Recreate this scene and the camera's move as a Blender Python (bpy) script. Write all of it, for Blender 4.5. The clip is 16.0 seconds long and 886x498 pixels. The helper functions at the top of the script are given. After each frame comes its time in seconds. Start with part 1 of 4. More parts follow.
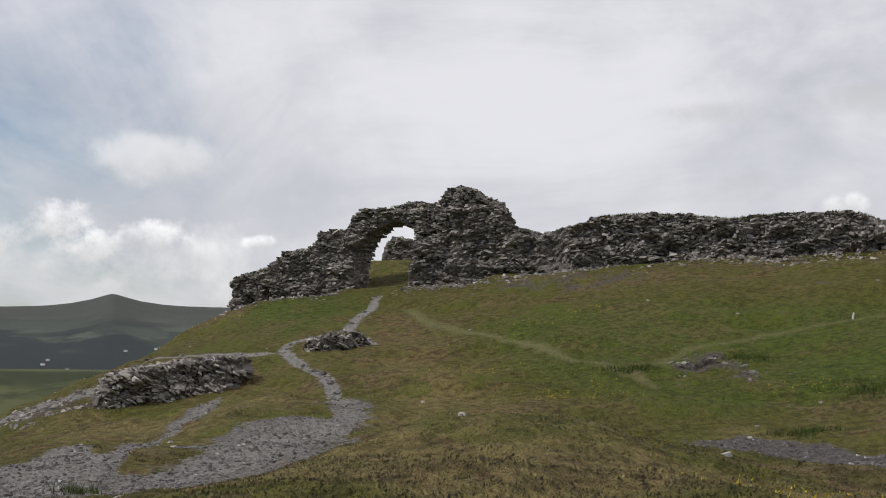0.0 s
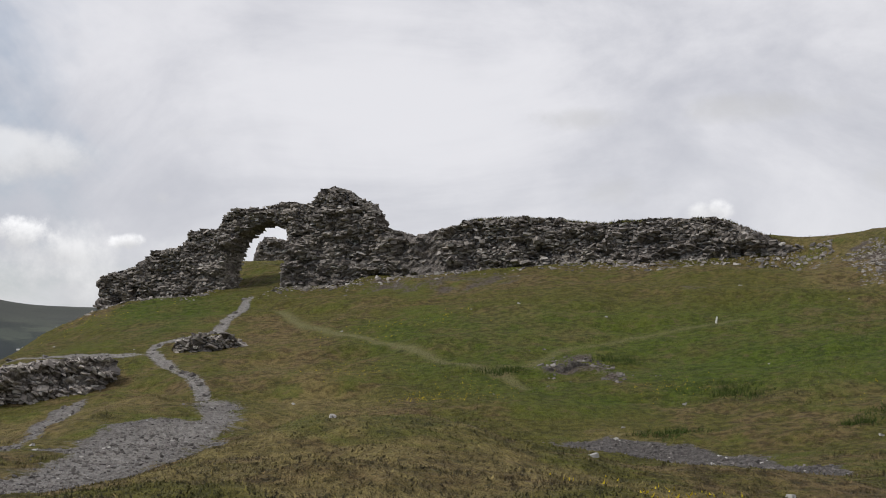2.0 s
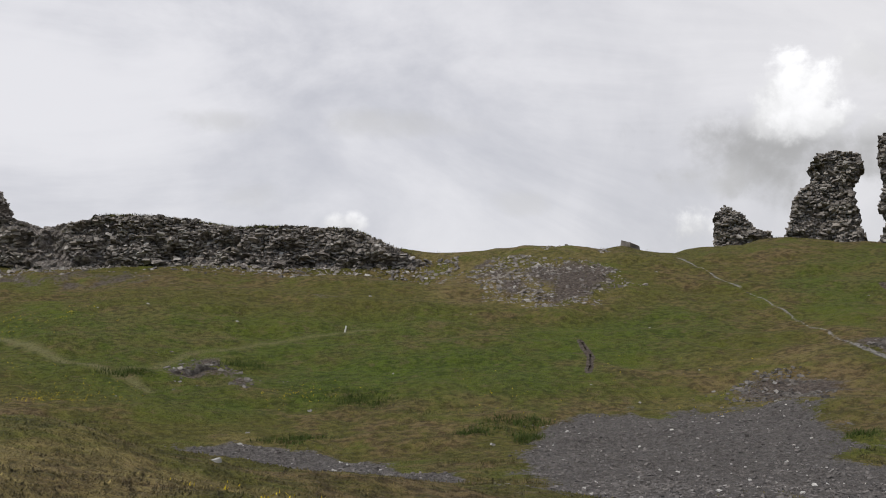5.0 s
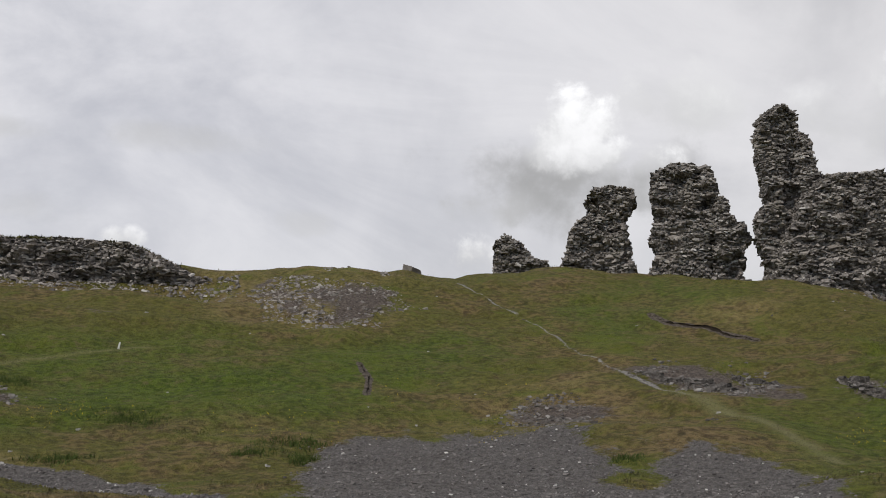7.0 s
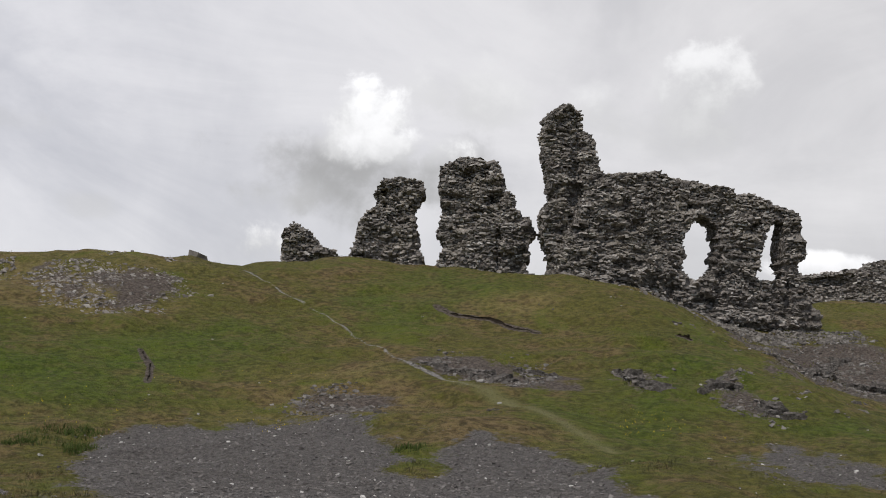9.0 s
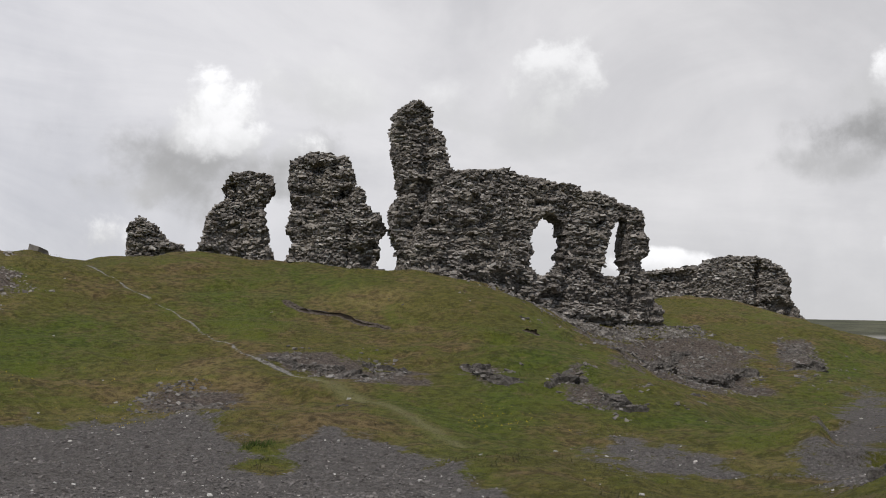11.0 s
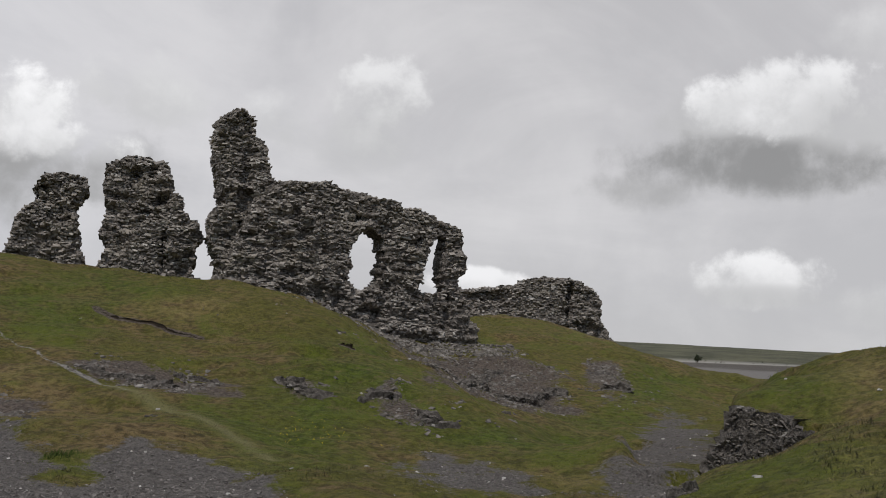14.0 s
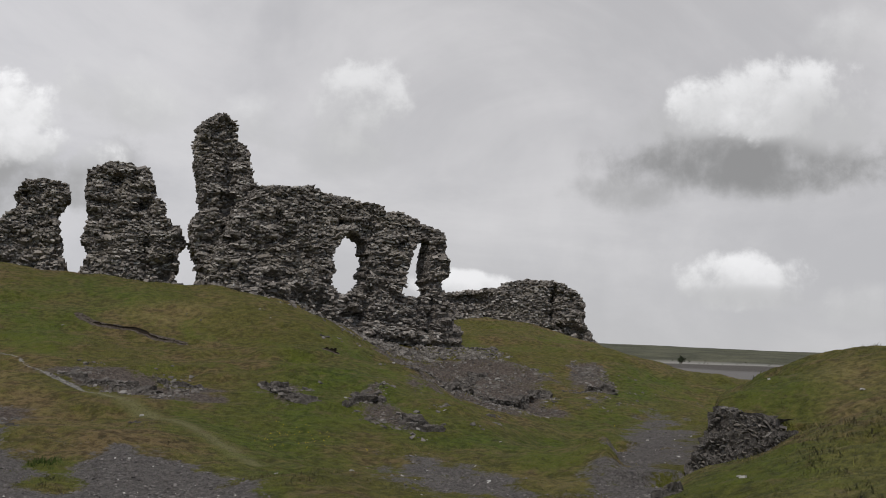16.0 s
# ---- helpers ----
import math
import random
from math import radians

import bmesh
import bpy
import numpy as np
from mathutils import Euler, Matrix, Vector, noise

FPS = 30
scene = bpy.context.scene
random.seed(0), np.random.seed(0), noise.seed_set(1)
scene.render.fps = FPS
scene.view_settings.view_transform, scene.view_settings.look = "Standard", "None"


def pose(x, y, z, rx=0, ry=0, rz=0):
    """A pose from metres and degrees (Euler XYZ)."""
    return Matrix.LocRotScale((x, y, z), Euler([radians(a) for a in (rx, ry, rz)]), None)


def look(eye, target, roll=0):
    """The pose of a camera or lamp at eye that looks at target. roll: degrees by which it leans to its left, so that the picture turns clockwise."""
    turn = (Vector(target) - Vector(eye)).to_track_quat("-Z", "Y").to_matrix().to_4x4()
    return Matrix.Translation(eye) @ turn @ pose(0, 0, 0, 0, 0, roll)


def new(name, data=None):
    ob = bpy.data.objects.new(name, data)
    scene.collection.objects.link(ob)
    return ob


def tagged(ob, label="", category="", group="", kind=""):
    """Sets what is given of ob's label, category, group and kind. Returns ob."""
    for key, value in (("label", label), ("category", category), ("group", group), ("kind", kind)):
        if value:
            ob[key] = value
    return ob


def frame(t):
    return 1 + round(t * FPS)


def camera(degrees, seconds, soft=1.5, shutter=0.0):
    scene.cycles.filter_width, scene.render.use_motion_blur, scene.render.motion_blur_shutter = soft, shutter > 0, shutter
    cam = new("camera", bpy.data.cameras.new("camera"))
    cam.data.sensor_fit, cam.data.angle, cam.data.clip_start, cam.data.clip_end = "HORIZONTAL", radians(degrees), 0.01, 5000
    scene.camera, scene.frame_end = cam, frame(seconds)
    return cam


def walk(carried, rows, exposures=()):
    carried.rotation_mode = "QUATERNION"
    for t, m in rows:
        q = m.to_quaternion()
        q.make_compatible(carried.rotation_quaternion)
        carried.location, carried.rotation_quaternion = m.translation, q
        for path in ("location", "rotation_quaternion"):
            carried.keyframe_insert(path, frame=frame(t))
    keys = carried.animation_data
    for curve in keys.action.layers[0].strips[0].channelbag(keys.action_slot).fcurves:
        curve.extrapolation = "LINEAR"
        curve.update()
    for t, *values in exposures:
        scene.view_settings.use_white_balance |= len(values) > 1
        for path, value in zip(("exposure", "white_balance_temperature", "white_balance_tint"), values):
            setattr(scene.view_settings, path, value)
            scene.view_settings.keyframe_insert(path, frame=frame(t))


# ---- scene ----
# ---------------------------------------------------------------- camera
cam = camera(38.0, 16.0, 1.0)
EYE = (0.0, 0.0, 1.6)
PATH = [(0.0, 95.0, 0.01, -0.02), (0.5, 95.01, 0.09, -0.33), (1.0, 95.2, -0.1, -1.63), (1.5, 95.26, -0.21, -3.55), (2.0, 95.09, -0.16, -5.71),
        (2.5, 95.29, -0.38, -8.71), (3.0, 95.2, -0.61, -11.52), (3.5, 95.27, -0.84, -13.89), (4.0, 95.41, -1.26, -16.7), (4.5, 95.39, -1.35, -19.29),
        (5.0, 95.64, -2.0, -22.09), (7.5, 96.81, -3.03, -34.09), (8.0, 96.5, -3.21, -36.44), (8.5, 97.07, -3.36, -39.36), (9.0, 97.08, -3.38, -41.43),
        (9.5, 97.16, -3.2, -43.35), (12.0, 97.78, -3.7, -51.41), (12.5, 98.27, -4.38, -53.41), (13.0, 98.11, -3.98, -55.08), (13.5, 97.98, -3.89, -55.83),
        (14.0, 98.35, -3.85, -56.36), (14.5, 98.49, -3.3, -56.51), (15.0, 98.67, -3.25, -56.85), (15.5, 98.67, -3.29, -56.68), (16.0, 98.54, -3.29, -57.03)]
walk(cam, [(t, pose(*EYE, a, b, c)) for t, a, b, c in PATH], [(0.0, 0.0), (5.0, 0.02), (8.0, -0.06), (9.0, 0.0), (12.5, -0.08), (13.0, -0.18), (14.0, -0.22), (16.0, -0.27)])

# ---------------------------------------------------------------- world and sun
SUN_EL, SUN_AZ = 48.0, -108.0        # degrees; azimuth clockwise from +y


class Nodes:
    """Short hand for building node trees."""

    def __init__(self, tree):
        self.t = tree
        tree.nodes.clear()

    def n(self, kind, **props):
        node = self.t.nodes.new(kind)
        for k, v in props.items():
            setattr(node, k, v)
        return node

    def put(self, sock, v):
        if isinstance(v, bpy.types.NodeSocket):
            self.t.links.new(v, sock)
        elif isinstance(v, (tuple, list)):
            sock.default_value = tuple(v) if len(sock.default_value) == len(v) else (*v, 1.0)
        else:
            sock.default_value = v

    def m(self, op, *args):
        node = self.n("ShaderNodeMath", operation=op)
        for s, v in zip(node.inputs, args):
            self.put(s, v)
        return node.outputs[0]

    def vm(self, op, *args):
        node = self.n("ShaderNodeVectorMath", operation=op)
        for s, v in zip(node.inputs, args):
            self.put(s, v)
        return node.outputs[0]

    def ramp(self, v, a, b, lo=0.0, hi=1.0):
        node = self.n("ShaderNodeMapRange", interpolation_type="SMOOTHSTEP")
        for k, x in zip(("Value", "From Min", "From Max", "To Min", "To Max"), (v, a, b, lo, hi)):
            self.put(node.inputs[k], x)
        return node.outputs[0]

    def noise(self, vec, scale, detail=4.0, rough=0.55, dist=0.0):
        node = self.n("ShaderNodeTexNoise")
        self.put(node.inputs["Vector"], vec)
        for k, x in (("Scale", scale), ("Detail", detail), ("Roughness", rough), ("Distortion", dist)):
            self.put(node.inputs[k], x)
        return node.outputs["Fac"]

    def mix(self, fac, a, b, blend="MIX"):
        node = self.n("ShaderNodeMix", data_type="RGBA", blend_type=blend, clamp_factor=True)
        self.put(node.inputs["Factor"], fac)
        self.put(node.inputs[6], a)
        self.put(node.inputs[7], b)
        return node.outputs[2]


world = bpy.data.worlds.new("sky")
scene.world = world
world.use_nodes = True
W = Nodes(world.node_tree)
sky = W.n("ShaderNodeTexSky", sky_type="NISHITA", sun_disc=False, sun_elevation=radians(SUN_EL), sun_rotation=radians(SUN_AZ))
blue = W.vm("MULTIPLY", sky.outputs[0], (0.07, 0.075, 0.078))
way = W.vm("NORMALIZE", W.n("ShaderNodeTexCoord").outputs["Generated"])
sep = W.n("ShaderNodeSeparateXYZ")
W.put(sep.inputs[0], way)
AZ = W.m("DEGREES", W.m("ARCTAN2", sep.outputs[0], sep.outputs[1]))
EL = W.m("DEGREES", W.m("ARCSINE", sep.outputs[2]))
comb = W.n("ShaderNodeCombineXYZ")
rise = W.m("ADD", W.m("MAXIMUM", sep.outputs[2], 0.0), 0.16)
W.put(comb.inputs[0], W.m("DIVIDE", sep.outputs[0], rise))
W.put(comb.inputs[1], W.m("DIVIDE", sep.outputs[1], rise))
high = W.noise(comb.outputs[0], 0.55, 7.0, 0.55, 0.6)
streak = W.noise(W.vm("MULTIPLY", comb.outputs[0], (1.4, 0.35, 1.0)), 1.3, 6.0, 0.6, 0.4)
soft = W.noise(way, 5.0, 6.0, 0.55, 0.3)
puff = W.noise(way, 14.0, 9.0, 0.64, 0.12)
wisp = W.noise(W.vm("MULTIPLY", way, (1.0, 1.0, 2.2)), 3.2, 8.0, 0.6, 0.8)
east = W.ramp(AZ, -22.0, 14.0)
cover = W.ramp(W.m("ADD", W.m("ADD", W.m("MULTIPLY", high, 0.6), W.m("MULTIPLY", streak, 0.5)), W.m("MULTIPLY", east, 0.42)), 0.41, 0.70)
sheet = W.mix(W.ramp(W.m("ADD", W.m("MULTIPLY", soft, 0.4), W.m("MULTIPLY", wisp, 0.6)), 0.36, 0.64), (0.465, 0.468, 0.51), (0.675, 0.668, 0.695))
sheet = W.mix(W.ramp(AZ, 15.0, 60.0), sheet, W.mix(W.ramp(W.m("ADD", W.m("MULTIPLY", soft, 0.5), W.m("MULTIPLY", wisp, 0.5)), 0.36, 0.64), (0.515, 0.505, 0.515), (0.675, 0.66, 0.665)))
colour = W.mix(W.m("MULTIPLY", cover, 0.93), blue, sheet)
# cumulus: azimuth, elevation, half width, half height, brightness of its crown, strength
CLOUDS = [(-14.4, 4.1, 8.5, 1.6, 0.78, 0.85), (-17.0, 5.9, 1.4, 0.9, 0.98, 0.95), (-18.8, 5.2, 1.3, 0.8, 0.9, 0.85), (-14.9, 4.9, 1.6, 0.7, 0.95, 0.85), (-12.8, 5.3, 1.3, 0.7, 0.95, 0.85), (-10.8, 4.7, 1.4, 0.5, 0.8, 0.6), (-8.1, 5.2, 0.65, 0.32, 1.0, 0.95),
          (-12.1, 8.8, 2.8, 0.9, 0.78, 0.6), (-6.8, 7.2, 0.5, 0.3, 0.75, 0.45), (-5.4, 10.0, 1.4, 0.4, 0.70, 0.4), (12.2, 10.8, 2.4, 0.5, 0.50, 0.45), (13.5, 7.6, 2.2, 0.7, 0.52, 0.45), (17.4, 6.6, 0.9, 0.5, 0.92, 0.8), (25.3, 7.8, 1.0, 0.5, 0.56, 0.4),
          (19.9, 11.1, 3.2, 0.6, 0.50, 0.5), (41.8, 14.0, 2.8, 1.4, 0.76, 0.85), (36.4, 10.1, 5.2, 1.8, 0.38, 0.95), (40.8, 10.3, 2.8, 1.7, 0.42, 0.95), (33.4, 9.0, 2.0, 0.9, 0.50, 0.7), (37.2, 12.9, 1.7, 1.35, 1.06, 1.0), (39.4, 11.4, 2.2, 0.75, 0.98, 0.9), (36.8, 11.7, 1.6, 0.9, 0.9, 0.7),
          (33.0, 6.9, 1.1, 0.9, 0.98, 0.9), (52.4, 14.6, 2.2, 1.7, 0.86, 0.85), (51.3, 12.7, 3.0, 1.2, 0.62, 0.5), (47.9, 13.6, 1.5, 1.0, 0.80, 0.7), (57.6, 6.9, 2.0, 0.5, 0.95, 0.85),
          (70.2, 13.8, 5.2, 2.2, 0.54, 0.95), (69.6, 12.6, 5.6, 1.15, 0.31, 0.95), (64.8, 11.4, 3.0, 0.8, 0.42, 0.7), (67.8, 15.3, 1.2, 1.0, 0.96, 0.9), (71.3, 15.6, 2.8, 1.3, 0.92, 0.85), (73.4, 14.6, 1.8, 1.3, 0.66, 0.7), (69.7, 7.7, 2.5, 0.9, 0.94, 0.9), (69.9, 7.0, 2.7, 0.45, 0.56, 0.6), (75.1, 6.8, 2.0, 0.8, 0.66, 0.75), (73.9, 18.2, 1.6, 1.0, 0.78, 0.5)]
cell = W.n("ShaderNodeTexVoronoi", feature="SMOOTH_F1")
W.put(cell.inputs["Vector"], W.vm("ADD", way, W.vm("MULTIPLY", W.vm("SUBTRACT", W.n("ShaderNodeTexNoise").outputs["Color"], (0.5, 0.5, 0.5)), (0.02, 0.02, 0.02))))
cell.inputs["Scale"].default_value, cell.inputs["Smoothness"].default_value = 46.0, 0.4
billow = W.m("SUBTRACT", 0.5, cell.outputs["Distance"])
ragged = W.m("ADD", W.m("MULTIPLY", W.m("SUBTRACT", puff, 0.5), 6.0), W.m("MULTIPLY", billow, 0.7))
for a, e, w, h, crown, strength in CLOUDS:
    w, h = (w * 1.2, h * 1.2) if crown > 0.84 else (w, h)
    u = W.m("DIVIDE", W.m("SUBTRACT", AZ, a), w)
    v = W.m("DIVIDE", W.m("SUBTRACT", EL, e), h)
    d = W.m("ADD", W.m("SUBTRACT", 0.9, W.m("ADD", W.m("MULTIPLY", u, u), W.m("MULTIPLY", v, v))), ragged)
    mask = W.m("MULTIPLY", W.ramp(d, -0.5 if crown > 0.84 else -0.9, 0.65 if crown > 0.84 else 1.3), min(1.0, strength * 1.1))
    low = min(0.50, crown * 0.92)
    body = W.mix(W.ramp(W.m("ADD", v, W.m("MULTIPLY", ragged, 0.8)), -1.5, 1.3), (low, low * 1.004, low * 1.02), (crown * 0.9, crown * 0.9, crown * 0.915))
    colour = W.mix(mask, colour, body)
bg = W.n("ShaderNodeBackground")
W.put(bg.inputs[0], colour)
bg.inputs[1].default_value = 1.22
W.t.links.new(bg.outputs[0], W.n("ShaderNodeOutputWorld").inputs[0])

sun = new("sun", bpy.data.lights.new("sun", "SUN"))
sun.data.energy, sun.data.angle, sun.data.color = 2.0, radians(8), (1.0, 0.94, 0.86)
sun_way = Vector((math.sin(radians(SUN_AZ)) * math.cos(radians(SUN_EL)), math.cos(radians(SUN_AZ)) * math.cos(radians(SUN_EL)), math.sin(radians(SUN_EL))))
sun.matrix_world = look(sun_way * 200, (0, 0, 0))

# ---------------------------------------------------------------- materials


def material(name):
    mat = bpy.data.materials.new(name)
    mat.use_nodes = True
    return mat, Nodes(mat.node_tree)


def finish(k, colour, rough, height=None, strength=0.5, distance=0.05, normal=None):
    bs = k.n("ShaderNodeBsdfPrincipled")
    if normal is not None:
        k.put(bs.inputs["Normal"], normal)
    k.put(bs.inputs["Base Color"], colour)
    k.put(bs.inputs["Roughness"], rough)
    bs.inputs["Specular IOR Level"].default_value = 0.25
    if height is not None:
        bump = k.n("ShaderNodeBump")
        k.put(bump.inputs["Height"], height)
        bump.inputs["Strength"].default_value, bump.inputs["Distance"].default_value = strength, distance
        k.put(bs.inputs["Normal"], bump.outputs[0])
    k.t.links.new(bs.outputs[0], k.n("ShaderNodeOutputMaterial").inputs[0])


def turf_colour(k, pos):
    """Hill turf: green, straw and brown patches."""
    big = k.noise(pos, 0.10, 4.0, 0.55, 0.5)
    mid = k.noise(pos, 0.45, 5.0, 0.6, 0.4)
    fine = k.noise(pos, 4.5, 4.0, 0.6)
    green = k.mix(k.ramp(fine, 0.35, 0.65), (0.082, 0.080, 0.013), (0.150, 0.140, 0.028))
    straw = k.mix(k.ramp(fine, 0.35, 0.65), (0.165, 0.130, 0.046), (0.31, 0.245, 0.095))
    at = k.n("ShaderNodeAttribute", attribute_name="dry")
    dry = k.ramp(k.m("ADD", k.m("ADD", k.m("MULTIPLY", big, 0.5), k.m("MULTIPLY", mid, 0.7)), k.m("MULTIPLY", k.m("SUBTRACT", at.outputs["Fac"], 0.4), 0.6)), 0.41, 0.70)
    lush = k.m("MULTIPLY", k.n("ShaderNodeAttribute", attribute_name="lush").outputs["Fac"], k.ramp(mid, 0.3, 0.6, 0.45, 0.95))
    turf = k.mix(k.m("MULTIPLY", dry, 0.85), green, straw)
    worn = k.m("MULTIPLY", k.n("ShaderNodeAttribute", attribute_name="worn").outputs["Fac"], 0.95)
    turf = k.mix(worn, turf, (0.21, 0.20, 0.085))
    clump = k.noise(pos, 1.7, 6.0, 0.70, 0.15)
    turf = k.mix(k.m("MULTIPLY", lush, k.m("SUBTRACT", 1.0, worn)), turf, k.mix(k.ramp(fine, 0.35, 0.65), (0.048, 0.080, 0.004), (0.100, 0.146, 0.010)))
    # heathy brown tufts, yellow-green flushes, and dark noise clumps painted as shade in hollows
    patchy = k.m("ADD", k.m("MULTIPLY", k.noise(pos, 0.26, 7.0, 0.66, 0.25), 0.55), k.m("MULTIPLY", k.noise(pos, 1.3, 7.0, 0.72, 0.15), 0.45))
    heath = k.m("MULTIPLY", k.ramp(patchy, 0.465, 0.60), k.ramp(lush, 0.0, 0.8, 0.9, 0.45))
    turf = k.mix(k.m("MULTIPLY", heath, k.m("SUBTRACT", 1.0, worn)), turf, k.mix(k.ramp(fine, 0.36, 0.62), (0.090, 0.060, 0.026), (0.235, 0.165, 0.076)))
    flush = k.m("MULTIPLY", k.ramp(k.noise(pos, 0.33, 5.0, 0.6, 0.9), 0.53, 0.66), 0.55)
    turf = k.mix(flush, turf, (0.118, 0.150, 0.014))
    turf = k.mix(k.m("MULTIPLY", k.ramp(clump, 0.54, 0.68), 0.6), turf, (0.18, 0.135, 0.066))
    turf = k.mix(k.m("MULTIPLY", k.ramp(clump, 0.44, 0.32), 0.6), turf, (0.034, 0.038, 0.009))
    speck = k.noise(pos, 11.0, 3.0, 0.7)
    turf = k.mix(k.m("MULTIPLY", k.ramp(speck, 0.56, 0.70), 0.4), turf, (0.25, 0.225, 0.085))
    return k.mix(k.m("MULTIPLY", k.ramp(speck, 0.44, 0.32), 0.5), turf, (0.026, 0.030, 0.008)), mid, fine


def ground_material():
    mat, k = material("hill_ground")
    pos = k.n("ShaderNodeNewGeometry").outputs["Position"]
    turf, mid, fine = turf_colour(k, pos)
    grit = k.noise(pos, 9.0, 6.0, 0.7)
    grain = k.noise(pos, 26.0, 3.0, 0.7)
    gravel = k.mix(k.ramp(grit, 0.34, 0.7), (0.082, 0.074, 0.069), (0.19, 0.174, 0.164))
    gravel = k.mix(k.m("MULTIPLY", k.ramp(grain, 0.45, 0.75), 0.5), gravel, (0.27, 0.255, 0.245))
    earth = k.mix(k.ramp(grit, 0.35, 0.65), (0.062, 0.049, 0.040), (0.185, 0.152, 0.130))
    ga = k.n("ShaderNodeAttribute", attribute_name="gravel").outputs["Fac"]
    ea = k.n("ShaderNodeAttribute", attribute_name="bare").outputs["Fac"]
    ragged = k.m("MULTIPLY", k.m("SUBTRACT", k.m("ADD", k.m("MULTIPLY", mid, 0.5), k.m("MULTIPLY", grit, 0.5)), 0.5), 2.0)
    gm = k.ramp(k.m("ADD", ga, ragged), 0.38, 0.62)
    em = k.ramp(k.m("ADD", ea, ragged), 0.40, 0.66)
    pale = k.mix(k.ramp(grit, 0.34, 0.7), (0.24, 0.226, 0.21), (0.43, 0.41, 0.385))
    near = k.mix(gm, k.mix(em, turf, earth), k.mix(k.n("ShaderNodeAttribute", attribute_name="path").outputs["Fac"], gravel, pale))
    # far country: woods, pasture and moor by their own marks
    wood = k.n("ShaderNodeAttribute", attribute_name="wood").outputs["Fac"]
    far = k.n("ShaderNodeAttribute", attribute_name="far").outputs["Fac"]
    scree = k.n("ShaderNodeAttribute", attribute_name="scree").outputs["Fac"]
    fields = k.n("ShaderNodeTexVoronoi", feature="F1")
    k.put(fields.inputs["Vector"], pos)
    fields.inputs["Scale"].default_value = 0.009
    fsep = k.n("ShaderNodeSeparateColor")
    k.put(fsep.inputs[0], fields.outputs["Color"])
    # blue-grey in the pasture, wood and moor colours paints in distance haze
    hazed_pasture = k.mix(fsep.outputs[0], (0.036, 0.047, 0.044), (0.095, 0.108, 0.085))
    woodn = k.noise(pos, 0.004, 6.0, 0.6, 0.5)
    land = k.mix(k.ramp(k.m("ADD", k.m("MULTIPLY", woodn, 1.0), k.m("MULTIPLY", wood, 0.35)), 0.50, 0.66), hazed_pasture, (0.030, 0.038, 0.040))
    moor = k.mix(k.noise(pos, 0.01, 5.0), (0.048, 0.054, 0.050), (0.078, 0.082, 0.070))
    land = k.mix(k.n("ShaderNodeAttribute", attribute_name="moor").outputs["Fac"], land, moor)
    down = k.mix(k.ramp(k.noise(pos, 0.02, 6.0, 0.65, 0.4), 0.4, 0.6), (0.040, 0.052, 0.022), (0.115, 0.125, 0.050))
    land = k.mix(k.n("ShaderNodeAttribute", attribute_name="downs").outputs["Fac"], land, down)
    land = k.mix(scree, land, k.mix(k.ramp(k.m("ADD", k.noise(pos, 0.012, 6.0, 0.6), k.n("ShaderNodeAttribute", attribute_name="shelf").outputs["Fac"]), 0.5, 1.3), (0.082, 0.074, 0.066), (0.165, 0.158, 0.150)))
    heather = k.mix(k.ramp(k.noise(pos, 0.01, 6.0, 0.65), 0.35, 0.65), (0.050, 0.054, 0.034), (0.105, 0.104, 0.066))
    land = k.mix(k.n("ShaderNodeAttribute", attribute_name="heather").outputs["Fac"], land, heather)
    land = k.mix(k.n("ShaderNodeAttribute", attribute_name="scarp").outputs["Fac"], land, (0.30, 0.29, 0.27))
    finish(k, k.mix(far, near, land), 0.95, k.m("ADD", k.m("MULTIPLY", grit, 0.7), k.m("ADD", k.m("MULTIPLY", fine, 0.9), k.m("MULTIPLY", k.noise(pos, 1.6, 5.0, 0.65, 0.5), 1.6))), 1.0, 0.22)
    return mat


def stone_material(name="weathered_stone", tone=1.0):
    mat, k = material(name)
    geo = k.n("ShaderNodeNewGeometry")
    pos = geo.outputs["Position"]
    obr = k.n("ShaderNodeObjectInfo").outputs["Random"]
    rnd = k.m("FRACT", k.m("ADD", geo.outputs["Random Per Island"], obr))
    a = k.noise(pos, 6.0, 6.0, 0.65)
    b = k.noise(pos, 0.7, 4.0, 0.6, 0.4)
    c = tone
    base = k.mix(rnd, (0.15 * c, 0.134 * c, 0.122 * c), (0.47 * c, 0.43 * c, 0.39 * c))
    base = k.mix(k.ramp(a, 0.35, 0.7), k.mix(0.5, base, (0.085 * c, 0.077 * c, 0.072 * c)), base)
    pale = k.m("MULTIPLY", k.ramp(rnd, 0.86, 0.97), 0.6)
    base = k.mix(pale, base, (0.52 * c, 0.50 * c, 0.47 * c))
    base = k.mix(k.m("MULTIPLY", k.ramp(b, 0.48, 0.7), 0.45), base, (0.36 * c, 0.325 * c, 0.275 * c))
    lichen = k.m("MULTIPLY", k.ramp(k.noise(pos, 2.2, 5.0, 0.7), 0.58, 0.72), 0.4)
    base = k.mix(lichen, base, (0.22 * c, 0.215 * c, 0.19 * c))
    finish(k, base, 0.9, k.noise(pos, 14.0, 5.0, 0.7), 0.6, 0.03)
    return mat


